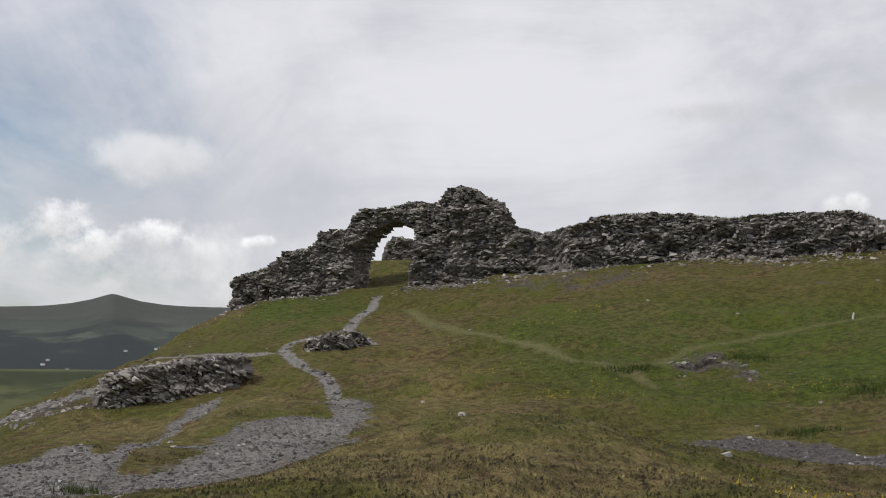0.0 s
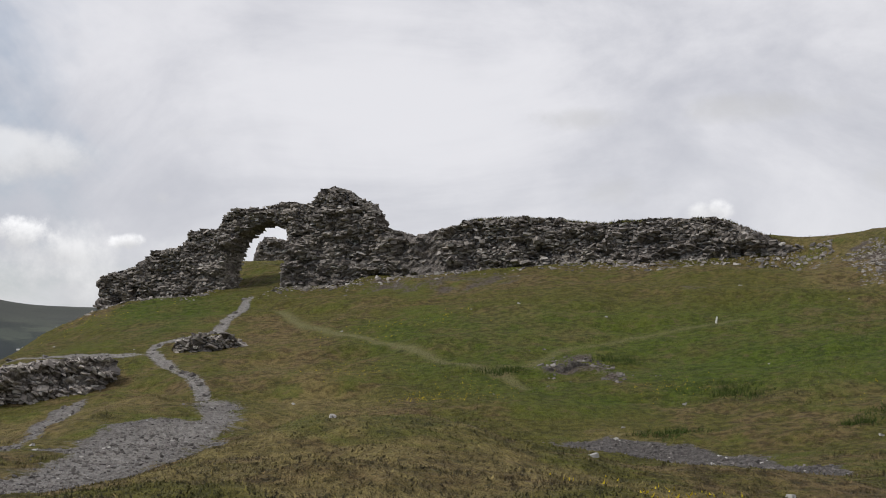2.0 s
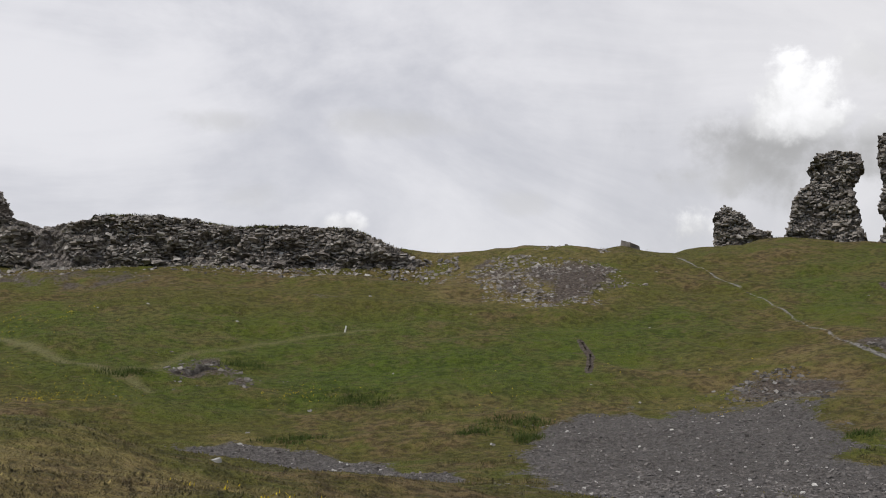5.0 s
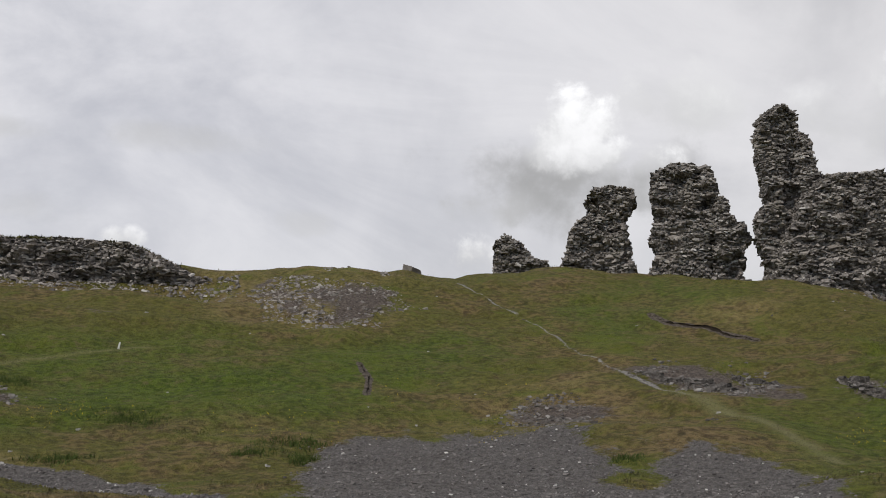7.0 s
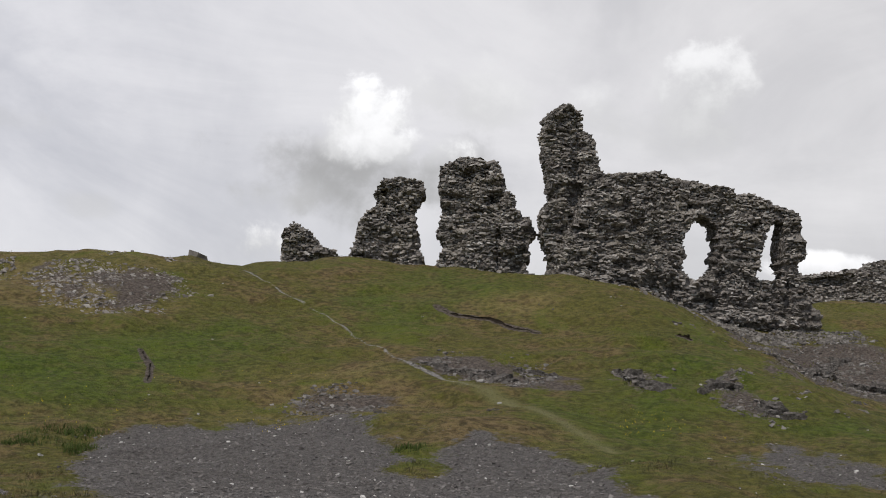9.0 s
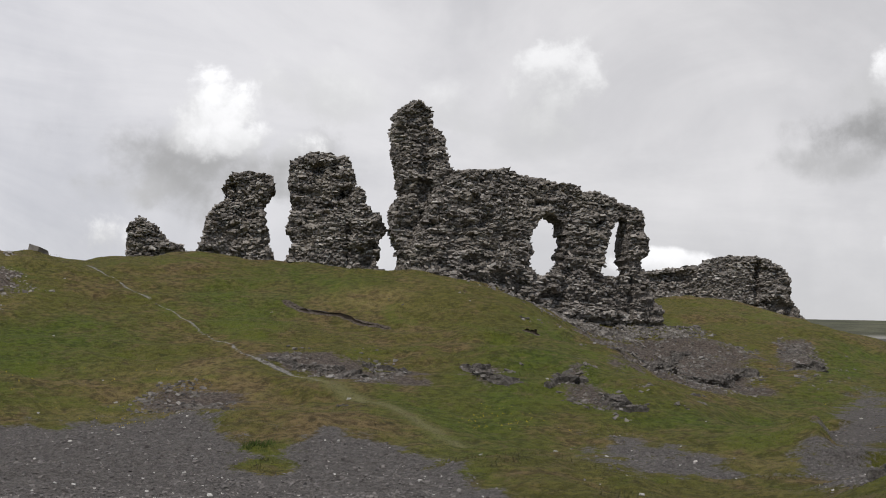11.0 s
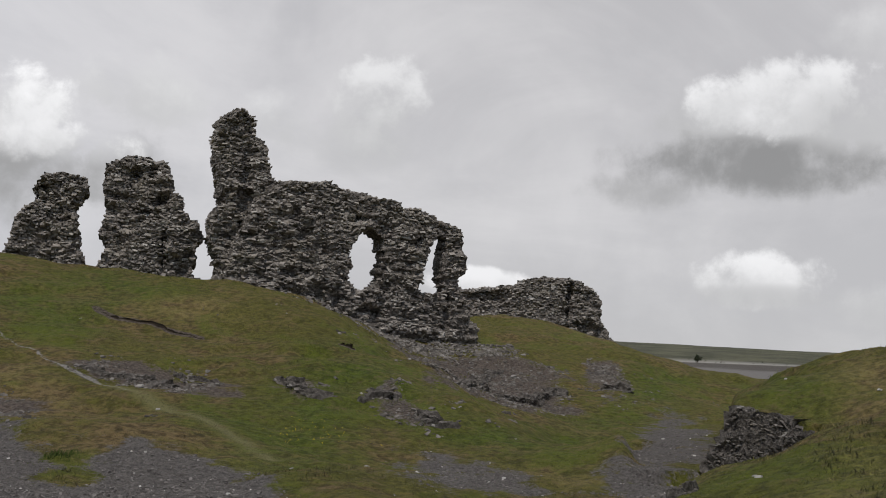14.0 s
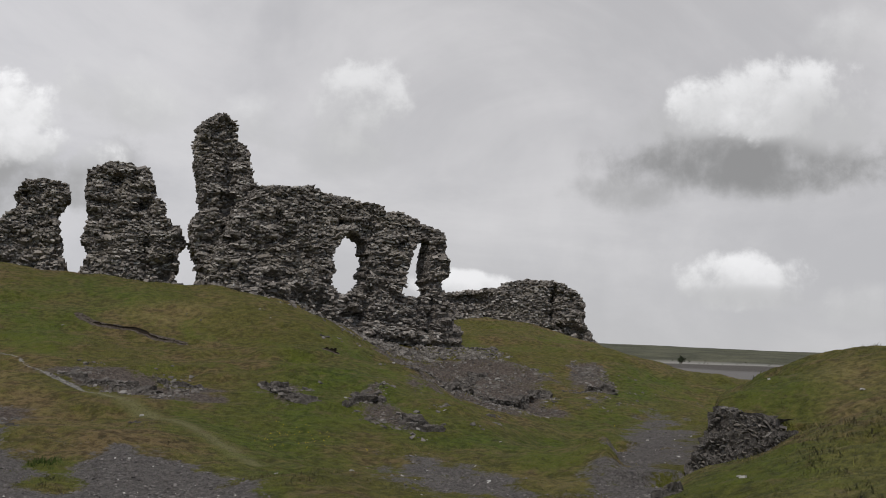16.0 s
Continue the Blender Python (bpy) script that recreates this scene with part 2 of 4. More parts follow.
def mortar_material(name="rubble_core", c=1.0):
    mat, k = material(name)
    pos = k.n("ShaderNodeNewGeometry").outputs["Position"]
    a = k.noise(pos, 5.0, 6.0, 0.7)
    b = k.noise(pos, 14.0, 5.0, 0.7)
    tone = k.mix(k.ramp(a, 0.32, 0.68), (0.10 * c, 0.089 * c, 0.080 * c), (0.31 * c, 0.28 * c, 0.255 * c))
    tone = k.mix(k.ramp(b, 0.36, 0.6), k.mix(0.55, tone, (0.05 * c, 0.046 * c, 0.042 * c)), tone)
    tone = k.mix(k.m("MULTIPLY", k.ramp(b, 0.62, 0.7), 0.6), tone, (0.42 * c, 0.40 * c, 0.37 * c))
    finish(k, tone, 0.95, k.m("ADD", a, k.m("MULTIPLY", b, 0.6)), 1.0, 0.14)
    return mat


def plain_material(name, low, high, scale=8.0, rough=0.9):
    mat, k = material(name)
    pos = k.n("ShaderNodeNewGeometry").outputs["Position"]
    rnd = k.n("ShaderNodeNewGeometry").outputs["Random Per Island"]
    f = k.m("ADD", k.m("MULTIPLY", k.noise(pos, scale, 4.0, 0.6), 0.5), k.m("MULTIPLY", rnd, 0.5))
    finish(k, k.mix(k.ramp(f, 0.2, 0.8), low, high), rough)
    return mat


def blade_material():
    mat, k = material("grass_blades")
    geo = k.n("ShaderNodeNewGeometry")
    turf, mid, fine = turf_colour(k, geo.outputs["Position"])
    tint = k.ramp(geo.outputs["Random Per Island"], 0.0, 1.0, 0.65, 1.5)
    shade = k.n("ShaderNodeCombineXYZ")
    for i in range(3):
        k.put(shade.inputs[i], tint)
    up = k.n("ShaderNodeCombineXYZ")
    up.inputs[2].default_value = 1.0
    finish(k, k.vm("MULTIPLY", turf, shade.outputs[0]), 0.8, normal=up.outputs[0])
    return mat


GROUND, STONE, CORE = ground_material(), stone_material(), mortar_material(c=1.15)
ROCK_CORE = mortar_material("outcrop_core", 1.15)
DARK_ROCK, DARK_CORE = stone_material("dark_rock", 0.62), mortar_material("dark_core", 0.72)
ROCK = stone_material("outcrop_rock", 1.15)
GRASS = blade_material()

# ---------------------------------------------------------------- the ground
# Landform lines: x, y, height.
FOOT_PATH = [(-2.6, 32.9, 0.5), (-3.9, 23.7, 0.0), (-6.4, 20.0, -0.2), (-8.9, 34.9, 0.1), (-5.5, 37.6, 0.8), (-6.1, 41.6, 1.7), (-5.4, 43.7, 2.1), (-3.7, 45.9, 2.6), (-2.7, 49.9, 3.5), (-2.5, 54.9, 4.5)]
WEST_BROW = [(-10.3, 52.0, 2.5), (-10.9, 46.7, 1.6), (-11.3, 43.6, 1.2), (-12.0, 40.2, 0.6), (-12.9, 37.9, -0.1), (-18.0, 48.0, -3.0), (-20.0, 38.0, -4.0), (-17.0, 60.0, -2.0), (-16.0, 25.0, -1.5)]
NORTH_SLOPE = [(1.4, 43.0, 2.8), (1.3, 37.0, 1.3), (1.1, 31.0, 0.3), (6.6, 40.5, 2.6), (5.7, 34.5, 1.1), (4.7, 28.6, 0.0), (11.8, 39.3, 2.7), (10.1, 33.5, 1.2), (8.1, 26.8, -0.2), (5.5, 21.3, -0.3)]
MOUND = [(0.1, 14.0, 0.9), (-1.6, 12.9, 0.5), (1.9, 13.9, 0.7), (0.1, 8.5, 0.7), (2.6, 11.7, 0.5), (-2.5, 11.7, 0.4), (0.3, 18.5, -0.1), (-2.5, 17.0, -0.2), (0.0, 0.0, 0.0), (0.0, 4.0, 0.25)]
CREST = [(16.0, 47.4, 4.9), (17.6, 46.8, 5.0), (18.4, 50.8, 6.8), (20.6, 51.0, 6.6), (18.7, 48.6, 6.2), (19.4, 47.0, 6.0), (21.4, 47.4, 6.7), (23.1, 46.6, 6.9), (26.9, 46.8, 7.1), (30.3, 48.3, 7.2), (33.6, 48.5, 7.8), (34.4, 46.7, 8.1), (37.0, 43.4, 7.8), (39.1, 38.7, 7.4), (39.0, 34.4, 6.9), (37.7, 31.3, 6.2), (36.6, 27.8, 4.8), (35.9, 25.4, 4.1), (33.1, 22.5, 3.2), (31.4, 19.6, 2.5)]
EAST_SLOPE = [(19.4, 39.5, 3.9), (16.3, 33.2, 2.1), (13.7, 27.8, 0.7), (25.4, 38.3, 4.6), (21.6, 32.5, 2.6), (18.3, 27.5, 1.1), (12.3, 19.4, -0.1), (29.8, 35.1, 4.8), (24.7, 28.9, 2.8), (19.5, 22.8, 1.2), (11.9, 17.3, 0.1), (31.3, 29.5, 4.1), (25.5, 24.0, 2.2), (17.5, 16.4, 0.4), (23.5, 17.0, 1.0), (24.4, 17.4, 1.0), (18.3, 15.5, 0.7)]
HALL_FOOT = [(40.0, 36.0, 7.3), (43.5, 36.0, 7.0), (47.0, 33.9, 5.5), (48.5, 31.8, 4.9), (51.5, 30.7, 5.4), (54.6, 29.4, 5.7), (62.6, 31.3, 7.4), (60.0, 27.5, 6.2), (59.3, 24.1, 4.8), (41.8, 27.4, 3.4), (41.9, 23.4, 2.6), (46.8, 22.6, 3.4), (31.8, 17.0, 1.5), (42.4, 17.8, 2.4), (34.8, 15.3, 1.6), (50.9, 20.9, 3.5), (26.0, 12.3, 0.8), (68.0, 36.0, 8.3), (56.0, 18.5, 3.2)]
EAST_BANK = [(30.9, 11.9, 3.0), (30.6, 11.2, 2.75), (29.9, 10.2, 2.5), (28.6, 9.0, 2.15), (26.8, 10.9, 0.9), (26.3, 9.9, 0.95), (25.9, 9.2, 1.0), (39.2, 15.2, 3.5), (37.6, 13.7, 3.8), (36.0, 12.1, 4.1), (35.4, 10.8, 4.4), (34.8, 9.2, 4.5), (24.8, 8.0, 2.0), (23.5, 8.4, 1.6), (21.8, 8.7, 1.3), (19.3, 8.0, 1.1), (20.3, 9.6, 0.5), (18.2, 5.3, 1.4), (26.1, 6.9, 2.5), (18.7, 7.0, 1.1), (45.0, 13.0, 3.4), (42.0, 5.0, 4.5), (12.0, 8.0, 0.1), (12.0, 0.0, 0.6)]
WARD = [(-8.0, 62.0, 3.6), (-2.5, 61.9, 6.1), (-2.7, 65.9, 6.75), (-4.2, 65.9, 6.7), (2.0, 68.0, 6.6), (-2.6, 57.9, 5.1), (-2.5, 72.0, 6.6), (6.0, 60.0, 6.0), (14.0, 58.0, 6.2), (28.0, 58.0, 6.4), (40.0, 56.0, 7.6), (48.0, 46.0, 7.6), (56.0, 40.0, 7.6), (-9.5, 59.3, 4.0), (-6.5, 57.0, 4.4), (-3.7, 56.9, 4.8), (2.3, 54.6, 5.2), (5.2, 53.2, 5.4), (9.3, 51.8, 5.5), (13.2, 49.6, 5.5), (15.8, 46.3, 5.2), (80.0, 20.0, 2.0), (69.4, 31.0, 6.1), (68.4, 28.3, 6.0), (67.2, 25.8, 5.9), (67.8, 24.3, 5.9), (20.0, -20.0, 0.0), (-20.0, -10.0, -1.0), (0.0, -25.0, -1.0)]
LINES = np.array(FOOT_PATH + WEST_BROW + NORTH_SLOPE + MOUND + CREST + EAST_SLOPE + HALL_FOOT + EAST_BANK + WARD)


def spline_kernel(d2):
    return 0.5 * d2 * np.log(d2 + 1e-9)


def fit_spline(p, smooth=0.05):
    n = len(p)
    d2 = ((p[:, None, :2] - p[None, :, :2]) ** 2).sum(2)
    k = spline_kernel(d2) + smooth * np.eye(n)
    q = np.hstack([np.ones((n, 1)), p[:, :2]])
    m = np.block([[k, q], [q.T, np.zeros((3, 3))]])
    return np.linalg.solve(m, np.concatenate([p[:, 2], np.zeros(3)]))


WEIGHTS = fit_spline(LINES)


def lattice(ix, iy, seed):
    h = np.sin(ix * 127.1 + iy * 311.7 + seed * 74.7) * 43758.5453
    return h - np.floor(h)


def vnoise(x, y, scale, seed=0.0, octaves=3):
    out, amp, tot = 0.0, 1.0, 0.0
    for o in range(octaves):
        u, v = np.asarray(x) * scale, np.asarray(y) * scale
        i, j = np.floor(u), np.floor(v)
        a, b = u - i, v - j
        a, b = a * a * (3 - 2 * a), b * b * (3 - 2 * b)
        s = seed + o * 13.0
        q = (lattice(i, j, s) * (1 - a) + lattice(i + 1, j, s) * a) * (1 - b) + (lattice(i, j + 1, s) * (1 - a) + lattice(i + 1, j + 1, s) * a) * b
        out, tot = out + amp * (q - 0.5), tot + amp
        amp, scale = amp * 0.5, scale * 2.03
    return out / tot * 2.0


def smooth(v, a, b):
    t = np.clip((v - a) / (b - a), 0.0, 1.0)
    return t * t * (3 - 2 * t)


def far_height(x, y):
    """Valley, hills and moor round the castle hill."""
    r = np.hypot(x, y) + 1e-6
    az = np.degrees(np.arctan2(x, y))
    lr = np.log(r)
    rough = vnoise(x, y, 1 / 420.0, 5.0, 5)
    west = np.interp(lr, np.log([60, 140, 300, 460, 700, 1400, 2400, 4200, 4900]), [-4, -22, -20, -1.5, -40, -130, -60, 172, 150])
    west = west + np.exp(-np.abs((az + 14.4) / 1.5) ** 1.3) * 46 * smooth(r, 2600, 4200) + rough * np.interp(r, [60, 300, 500, 4900], [1, 3, 5, 16])
    east = np.interp(lr, np.log([60, 140, 300, 700, 1450, 1950, 2050, 2800, 4900]), [3, -6, -15, 5, 88, 138, 146, 234, 240])
    east = east + rough * np.interp(r, [60, 300, 1000, 1950, 2800], [1, 3, 4, 4, 5])
    k = smooth(az, 28, 48) * (1 - smooth(az, 130, 165))
    return west * (1 - k) + east * k


def regions(x, y, spec):
    """Soft-edged areas: edge width in metres, weight, outline in plan."""
    out = np.zeros_like(x)
    for edge, weight, pts in spec:
        p = np.array(pts)
        near = (x > p[:, 0].min() - 3) & (x < p[:, 0].max() + 3) & (y > p[:, 1].min() - 3) & (y < p[:, 1].max() + 3)
        qx, qy = x[near], y[near]
        hit, dist = np.zeros(len(qx), bool), np.full(len(qx), 1e9)
        for (ax, ay), (bx, by) in zip(p, np.roll(p, -1, axis=0)):
            hit ^= ((ay > qy) != (by > qy)) & (qx < (bx - ax) * (qy - ay) / (by - ay + 1e-12) + ax)
            t = np.clip(((qx - ax) * (bx - ax) + (qy - ay) * (by - ay)) / ((bx - ax) ** 2 + (by - ay) ** 2 + 1e-9), 0, 1)
            dist = np.minimum(dist, np.hypot(qx - ax - t * (bx - ax), qy - ay - t * (by - ay)))
        sd = np.where(hit, dist, -dist)
        out[near] = np.maximum(out[near], weight * smooth(sd, -edge, edge))
    return out


# the steep-sided ditch under the east bank
DITCH = [(0.2, (0.85, 0.0), [(29.15, 12.0), (29.15, 9.25), (27.0, 8.7), (25.0, 8.6), (23.6, 8.95), (21.8, 9.4), (20.6, 10.4), (23.5, 12.0), (27.0, 13.2)]),
         (0.3, (0.85, 0.085), [(26.0, 10.2), (29.2, 11.5), (33.5, 13.1), (40.0, 15.7), (45.0, 17.7), (43.0, 20.5), (36.0, 17.2), (30.0, 14.3), (26.0, 12.4)])]


def height(x, y):
    x, y = np.asarray(x, float), np.asarray(y, float)
    shape = x.shape
    px, py = x.ravel(), y.ravel()
    r = np.hypot(px, py)
    out = far_height(px, py)
    for i in np.array_split(np.nonzero(r < 150)[0], max(1, len(px) // 40000)):
        if len(i) == 0:
            continue
        qx, qy = px[i], py[i]
        d2 = (qx[:, None] - LINES[None, :, 0]) ** 2 + (qy[:, None] - LINES[None, :, 1]) ** 2
        z = spline_kernel(d2) @ WEIGHTS[:-3] + WEIGHTS[-3] + qx * WEIGHTS[-2] + qy * WEIGHTS[-1]
        z = z + vnoise(qx, qy, 0.22, 1.0, 3) * 0.24 * smooth(r[i], 3, 12) + vnoise(qx, qy, 0.9, 2.0, 4) * 0.15 * smooth(r[i], 2, 8)
        # sheep terraces along the contours of the steep turf
        step = z * 3.1 + vnoise(qx, qy, 0.16, 21.0, 3) * 3.0
        z = z + (0.10 - 0.04 * smooth(r[i], 38, 46)) * np.sin(step * 2.0) * smooth(vnoise(qx, qy, 0.3, 23.0, 2), -0.25, 0.35) * smooth(r[i], 22, 28)
        for edge, level, pts in DITCH:
            z = z + (np.minimum(z, level[0] + level[1] * (r[i] - 27.0)) - z) * regions(qx, qy, [(edge, 1.0, pts)])
        k = smooth(r[i], 66 + 22 * smooth(qx, 30, 60), 135)
        out[i] = z * (1 - k) + out[i] * k
    return out.reshape(shape)


# Ground cover in plan: edge width, weight, outline
GRAVEL = [(1.0, 1, [(-2.8, 34.9), (-2.0, 33.1), (-1.6, 30.1), (-1.8, 28.4), (-2.2, 22.1), (-2.7, 20.8), (-3.2, 20.0), (-3.6, 18.0), (-4.2, 15.5), (-5.2, 16.0), (-5.0, 19.8), (-4.6, 21.4), (-4.5, 26.1), (-4.3, 28.5), (-3.4, 29.6), (-2.8, 31.0)]),
    (0.35, 1, [(-6.1, 36.6), (-6.0, 32.1), (-5.9, 29.9), (-5.6, 25.2), (-5.1, 20.9), (-5.0, 18.8), (-5.2, 16.0), (-6.2, 16.5), (-7.2, 21.0), (-7.0, 23.2), (-6.4, 23.6), (-5.8, 22.2), (-6.1, 27.2), (-6.8, 32.9), (-6.5, 36.2)]),
    (0.8, 1, [(5.3, 28.2), (6.5, 28.3), (8.1, 27.0), (9.2, 25.0), (8.9, 21.4), (6.2, 15.8), (5.2, 15.6), (4.1, 16.3), (5.4, 25.9)]),
    (1.3, 1, [(13.2, 26.7), (14.5, 27.4), (15.8, 28.0), (16.4, 27.1), (17.7, 27.2), (18.8, 26.2), (19.2, 24.4), (18.1, 22.3), (16.9, 20.6), (16.1, 19.0), (17.0, 19.3), (18.9, 20.8), (19.7, 20.7), (19.8, 19.2), (18.3, 16.6), (16.4, 13.6), (7.4, 15.2), (11.4, 23.0)]),
    (2.4, 0.42, [(15.8, 28.6), (19.1, 28.8), (21.3, 27.8), (22.4, 26.4), (20.2, 21.7), (17.6, 21.4), (17.5, 25.3), (16.7, 26.4)]),
    (1.3, 0.75, [(19.3, 13.7), (25.8, 18.2), (26.8, 17.6), (26.1, 15.4), (24.9, 12.9)]),
    (1.3, 0.75, [(28.9, 13.9), (43.2, 19.9), (48.2, 21.8), (47.8, 19.7), (37.4, 14.7), (31.1, 12.9), (20.5, 9.0), (23.6, 11.6), (27.1, 13.7)])]
BARE = [(1.0, 0.66, [(6.4, 36.3), (7.0, 37.5), (8.1, 37.3), (8.7, 35.4), (8.1, 33.6), (7.4, 35.2), (6.4, 35.0)]),
    (1.4, 0.66, [(19.0, 45.6), (20.7, 46.4), (22.7, 43.9), (24.6, 42.8), (23.4, 40.4), (21.3, 39.1), (19.5, 39.3), (18.3, 41.4)]),
    (1.1, 0.9, [(25.0, 30.0), (26.4, 29.9), (27.3, 28.1), (27.8, 26.2), (26.3, 24.5), (24.6, 25.2), (24.3, 27.2)]),
    (1.1, 0.9, [(29.5, 25.7), (29.7, 24.5), (27.0, 22.2), (26.3, 22.3)]),
    (1.0, 0.9, [(30.2, 22.9), (32.4, 23.6), (29.5, 20.2), (27.8, 18.9), (27.6, 19.8), (28.1, 21.1)]),
    (1.4, 0.9, [(43.5, 31.7), (50.1, 32.9), (51.8, 30.3), (52.5, 28.2), (44.9, 23.8), (36.0, 20.5), (35.6, 22.2), (34.1, 23.2)]),
    (1.1, 0.66, [(54.5, 28.4), (56.7, 28.1), (52.3, 24.9), (46.6, 22.9), (48.5, 24.9)]),
    (1.4, 0.6, [(18.1, 28.5), (20.6, 29.6), (21.9, 28.7), (21.9, 26.8), (19.1, 23.7), (19.5, 27.0)]),
    (1.1, 0.6, [(-13.2, 38.7), (-12.5, 39.7), (-11.2, 39.3), (-10.3, 39.0), (-9.7, 37.1), (-10.6, 36.5), (-11.5, 35.4)]),
    (1.4, 0.36, [(1.4, 55.1), (6.0, 52.8), (10.6, 47.3), (13.9, 44.1), (13.4, 42.5), (7.3, 46.2), (2.3, 50.0)])]
DRY = [(1, 1, [(-2.1, 10.2), (-2.8, 21.0), (-0.9, 14.1), (0.1, 13.1), (1.2, 12.4), (2.0, 12.3), (2.7, 12.2), (3.5, 11.4), (0.4, 8.6)]),
    (2.8, 0.65, [(-2.0, 44.0), (1.6, 31.9), (1.8, 13.2), (6.5, 28.7), (3.3, 14.7), (0.1, 13.3), (-1.4, 34.6)]),
    (2.6, 0.6, [(-10.8, 36.4), (-7.1, 33.8), (-5.0, 37.5), (-3.4, 34.8), (-4.5, 28.4), (-5.8, 22.8), (-8.9, 28.3)]),
    (2.8, 0.38, [(19.1, 29.8), (23.3, 29.8), (23.0, 25.7), (21.2, 19.9), (17.6, 15.1), (19.9, 19.4), (19.1, 22.1), (18.9, 26.2)]),
    (2.8, 0.38, [(16.4, 49.5), (20.6, 48.9), (25.9, 45.2), (23.6, 39.8), (19.9, 38.3), (17.3, 41.1)]),
    (2.6, 0.32, [(34.6, 39.8), (36.5, 34.6), (35.3, 30.9), (33.1, 31.3), (31.4, 35.4)]),
    (2.0, 0.5, [(31.4, 10.0), (34.6, 10.4), (33.8, 8.9), (24.2, 6.4), (30.7, 9.2)]),
    (1.2, 0.6, [(17.5, 6.0), (20.6, 6.4), (21.6, 5.7), (16.8, 4.4)]),
    (2.6, 0.32, [(29.2, 19.8), (28.2, 16.6), (27.8, 13.3), (25.2, 13.4), (25.9, 16.8)])]
LUSH = [(1.2, 1, [(9.3, 39.4), (13.1, 40.2), (15.5, 36.5), (20.5, 37.1), (20.4, 33.0), (16.5, 29.8), (13.4, 31.5), (9.4, 31.1), (6.5, 30.8), (5.8, 32.0), (9.1, 35.7)]),
    (1.2, 1, [(-8.6, 53.8), (-6.7, 57.6), (-3.5, 55.4), (-3.0, 51.3), (-4.6, 47.2), (-6.2, 45.3)]),
    (1.2, 0.8, [(28.6, 37.9), (33.6, 38.6), (30.2, 35.2), (27.3, 33.6)]),
    (1.2, 1, [(29.4, 24.4), (38.1, 29.1), (33.3, 22.7), (30.9, 23.5), (26.2, 21.3), (24.3, 21.1)]),
    (1.2, 0.9, [(35.5, 19.4), (58.8, 27.8), (59.9, 24.7), (46.0, 21.0)]),
    (1.2, 1, [(31.1, 11.3), (33.0, 10.8), (31.2, 9.9), (30.5, 10.5)]),
    (1, 0.8, [(1.8, 44.6), (4.0, 45.6), (4.4, 41.8), (2.7, 40.3)]),
    (1.8, 0.9, [(0.6, 45.0), (5.6, 44.2), (11.7, 41.2), (16.5, 40.7), (18.1, 36.9), (14.3, 29.6), (11.1, 30.0), (8.7, 33.0), (5.7, 31.5), (3.0, 34.4), (1.2, 40.3)]),
    (1.8, 1, [(30.8, 40.2), (35.6, 41.0), (35.6, 35.2), (31.6, 35.6), (27.3, 32.3), (27.1, 35.2), (27.8, 38.6)]),
    (1.8, 0.9, [(15.9, 38.9), (18.9, 38.0), (24.5, 38.3), (25.1, 35.0), (20.2, 31.9), (16.7, 29.5), (14.2, 29.0), (13.0, 31.4)]),
    (1.8, 0.9, [(23.8, 24.8), (25.1, 22.5), (32.8, 27.0), (34.9, 26.8), (29.7, 22.5), (24.9, 19.1), (17.8, 15.0), (21.3, 20.0)]),
    (1.8, 1, [(32.7, 26.6), (34.5, 26.1), (30.0, 20.2), (30.9, 18.2), (45.3, 22.9), (44.1, 20.4), (27.8, 14.8), (27.5, 16.8), (27.5, 19.6)]),
    (1.8, 0.9, [(62.4, 23.6), (34.5, 11.5), (31.6, 9.5), (30.1, 9.5), (30.3, 11.1)]),
    (1.8, 0.8, [(29.1, 12.0), (21.3, 7.1), (20.2, 5.3), (17.0, 4.4), (18.9, 7.5)])]
PATHS = [(0.42, 0.95, [(-13.1, 38.4), (-12.2, 38.6), (-11.1, 38.8), (-10.3, 39.0)]),
    (0.22, 1, [(-5.3, 42.9), (-4.8, 41.0), (-4.2, 39.4), (-3.5, 37.7), (-3.0, 35.2), (-2.6, 33.1)]),
    (0.2, 1, [(-2.6, 53.7), (-2.9, 49.8), (-3.3, 47.6), (-3.4, 46.1), (-4.3, 45.1), (-5.1, 44.0), (-5.3, 42.9)]),
    (0.26, 0.95, [(-5.7, 42.6), (-6.8, 42.8), (-7.8, 42.3), (-8.6, 42.2), (-9.6, 42.2)]),
    (0.075, 0.72, [(27.7, 43.9), (27.3, 40.5), (27.0, 37.5), (26.4, 34.8), (24.6, 29.6)]),
    (0.11, 0.9, [(24.6, 29.6), (24.5, 28.4), (24.2, 27.2), (23.8, 25.7)])]
TRODDEN = [(0.19, 1.1, [(-1.3, 49.8), (-0.1, 44.7), (2.1, 41.0), (4.3, 36.5), (5.6, 34.2)]),
    (0.16, 0.9, [(5.1, 35.8), (7.8, 38.3), (10.6, 39.1), (13.5, 39.5)]),
    (0.22, 1.0, [(24.2, 27.2), (23.5, 24.1), (22.5, 21.1), (21.3, 18.6)])]
SCARS = [(0.12, 1.2, [(31.0, 35.8), (30.8, 34.7), (31.0, 34.2), (31.4, 33.4), (31.3, 32.2), (31.7, 31.2)]),
    (0.1, 1.1, [(34.2, 27.2), (34.2, 26.6)]),
    (0.1, 1.0, [(18.8, 35.2), (18.1, 33.2), (17.1, 31.5)])]


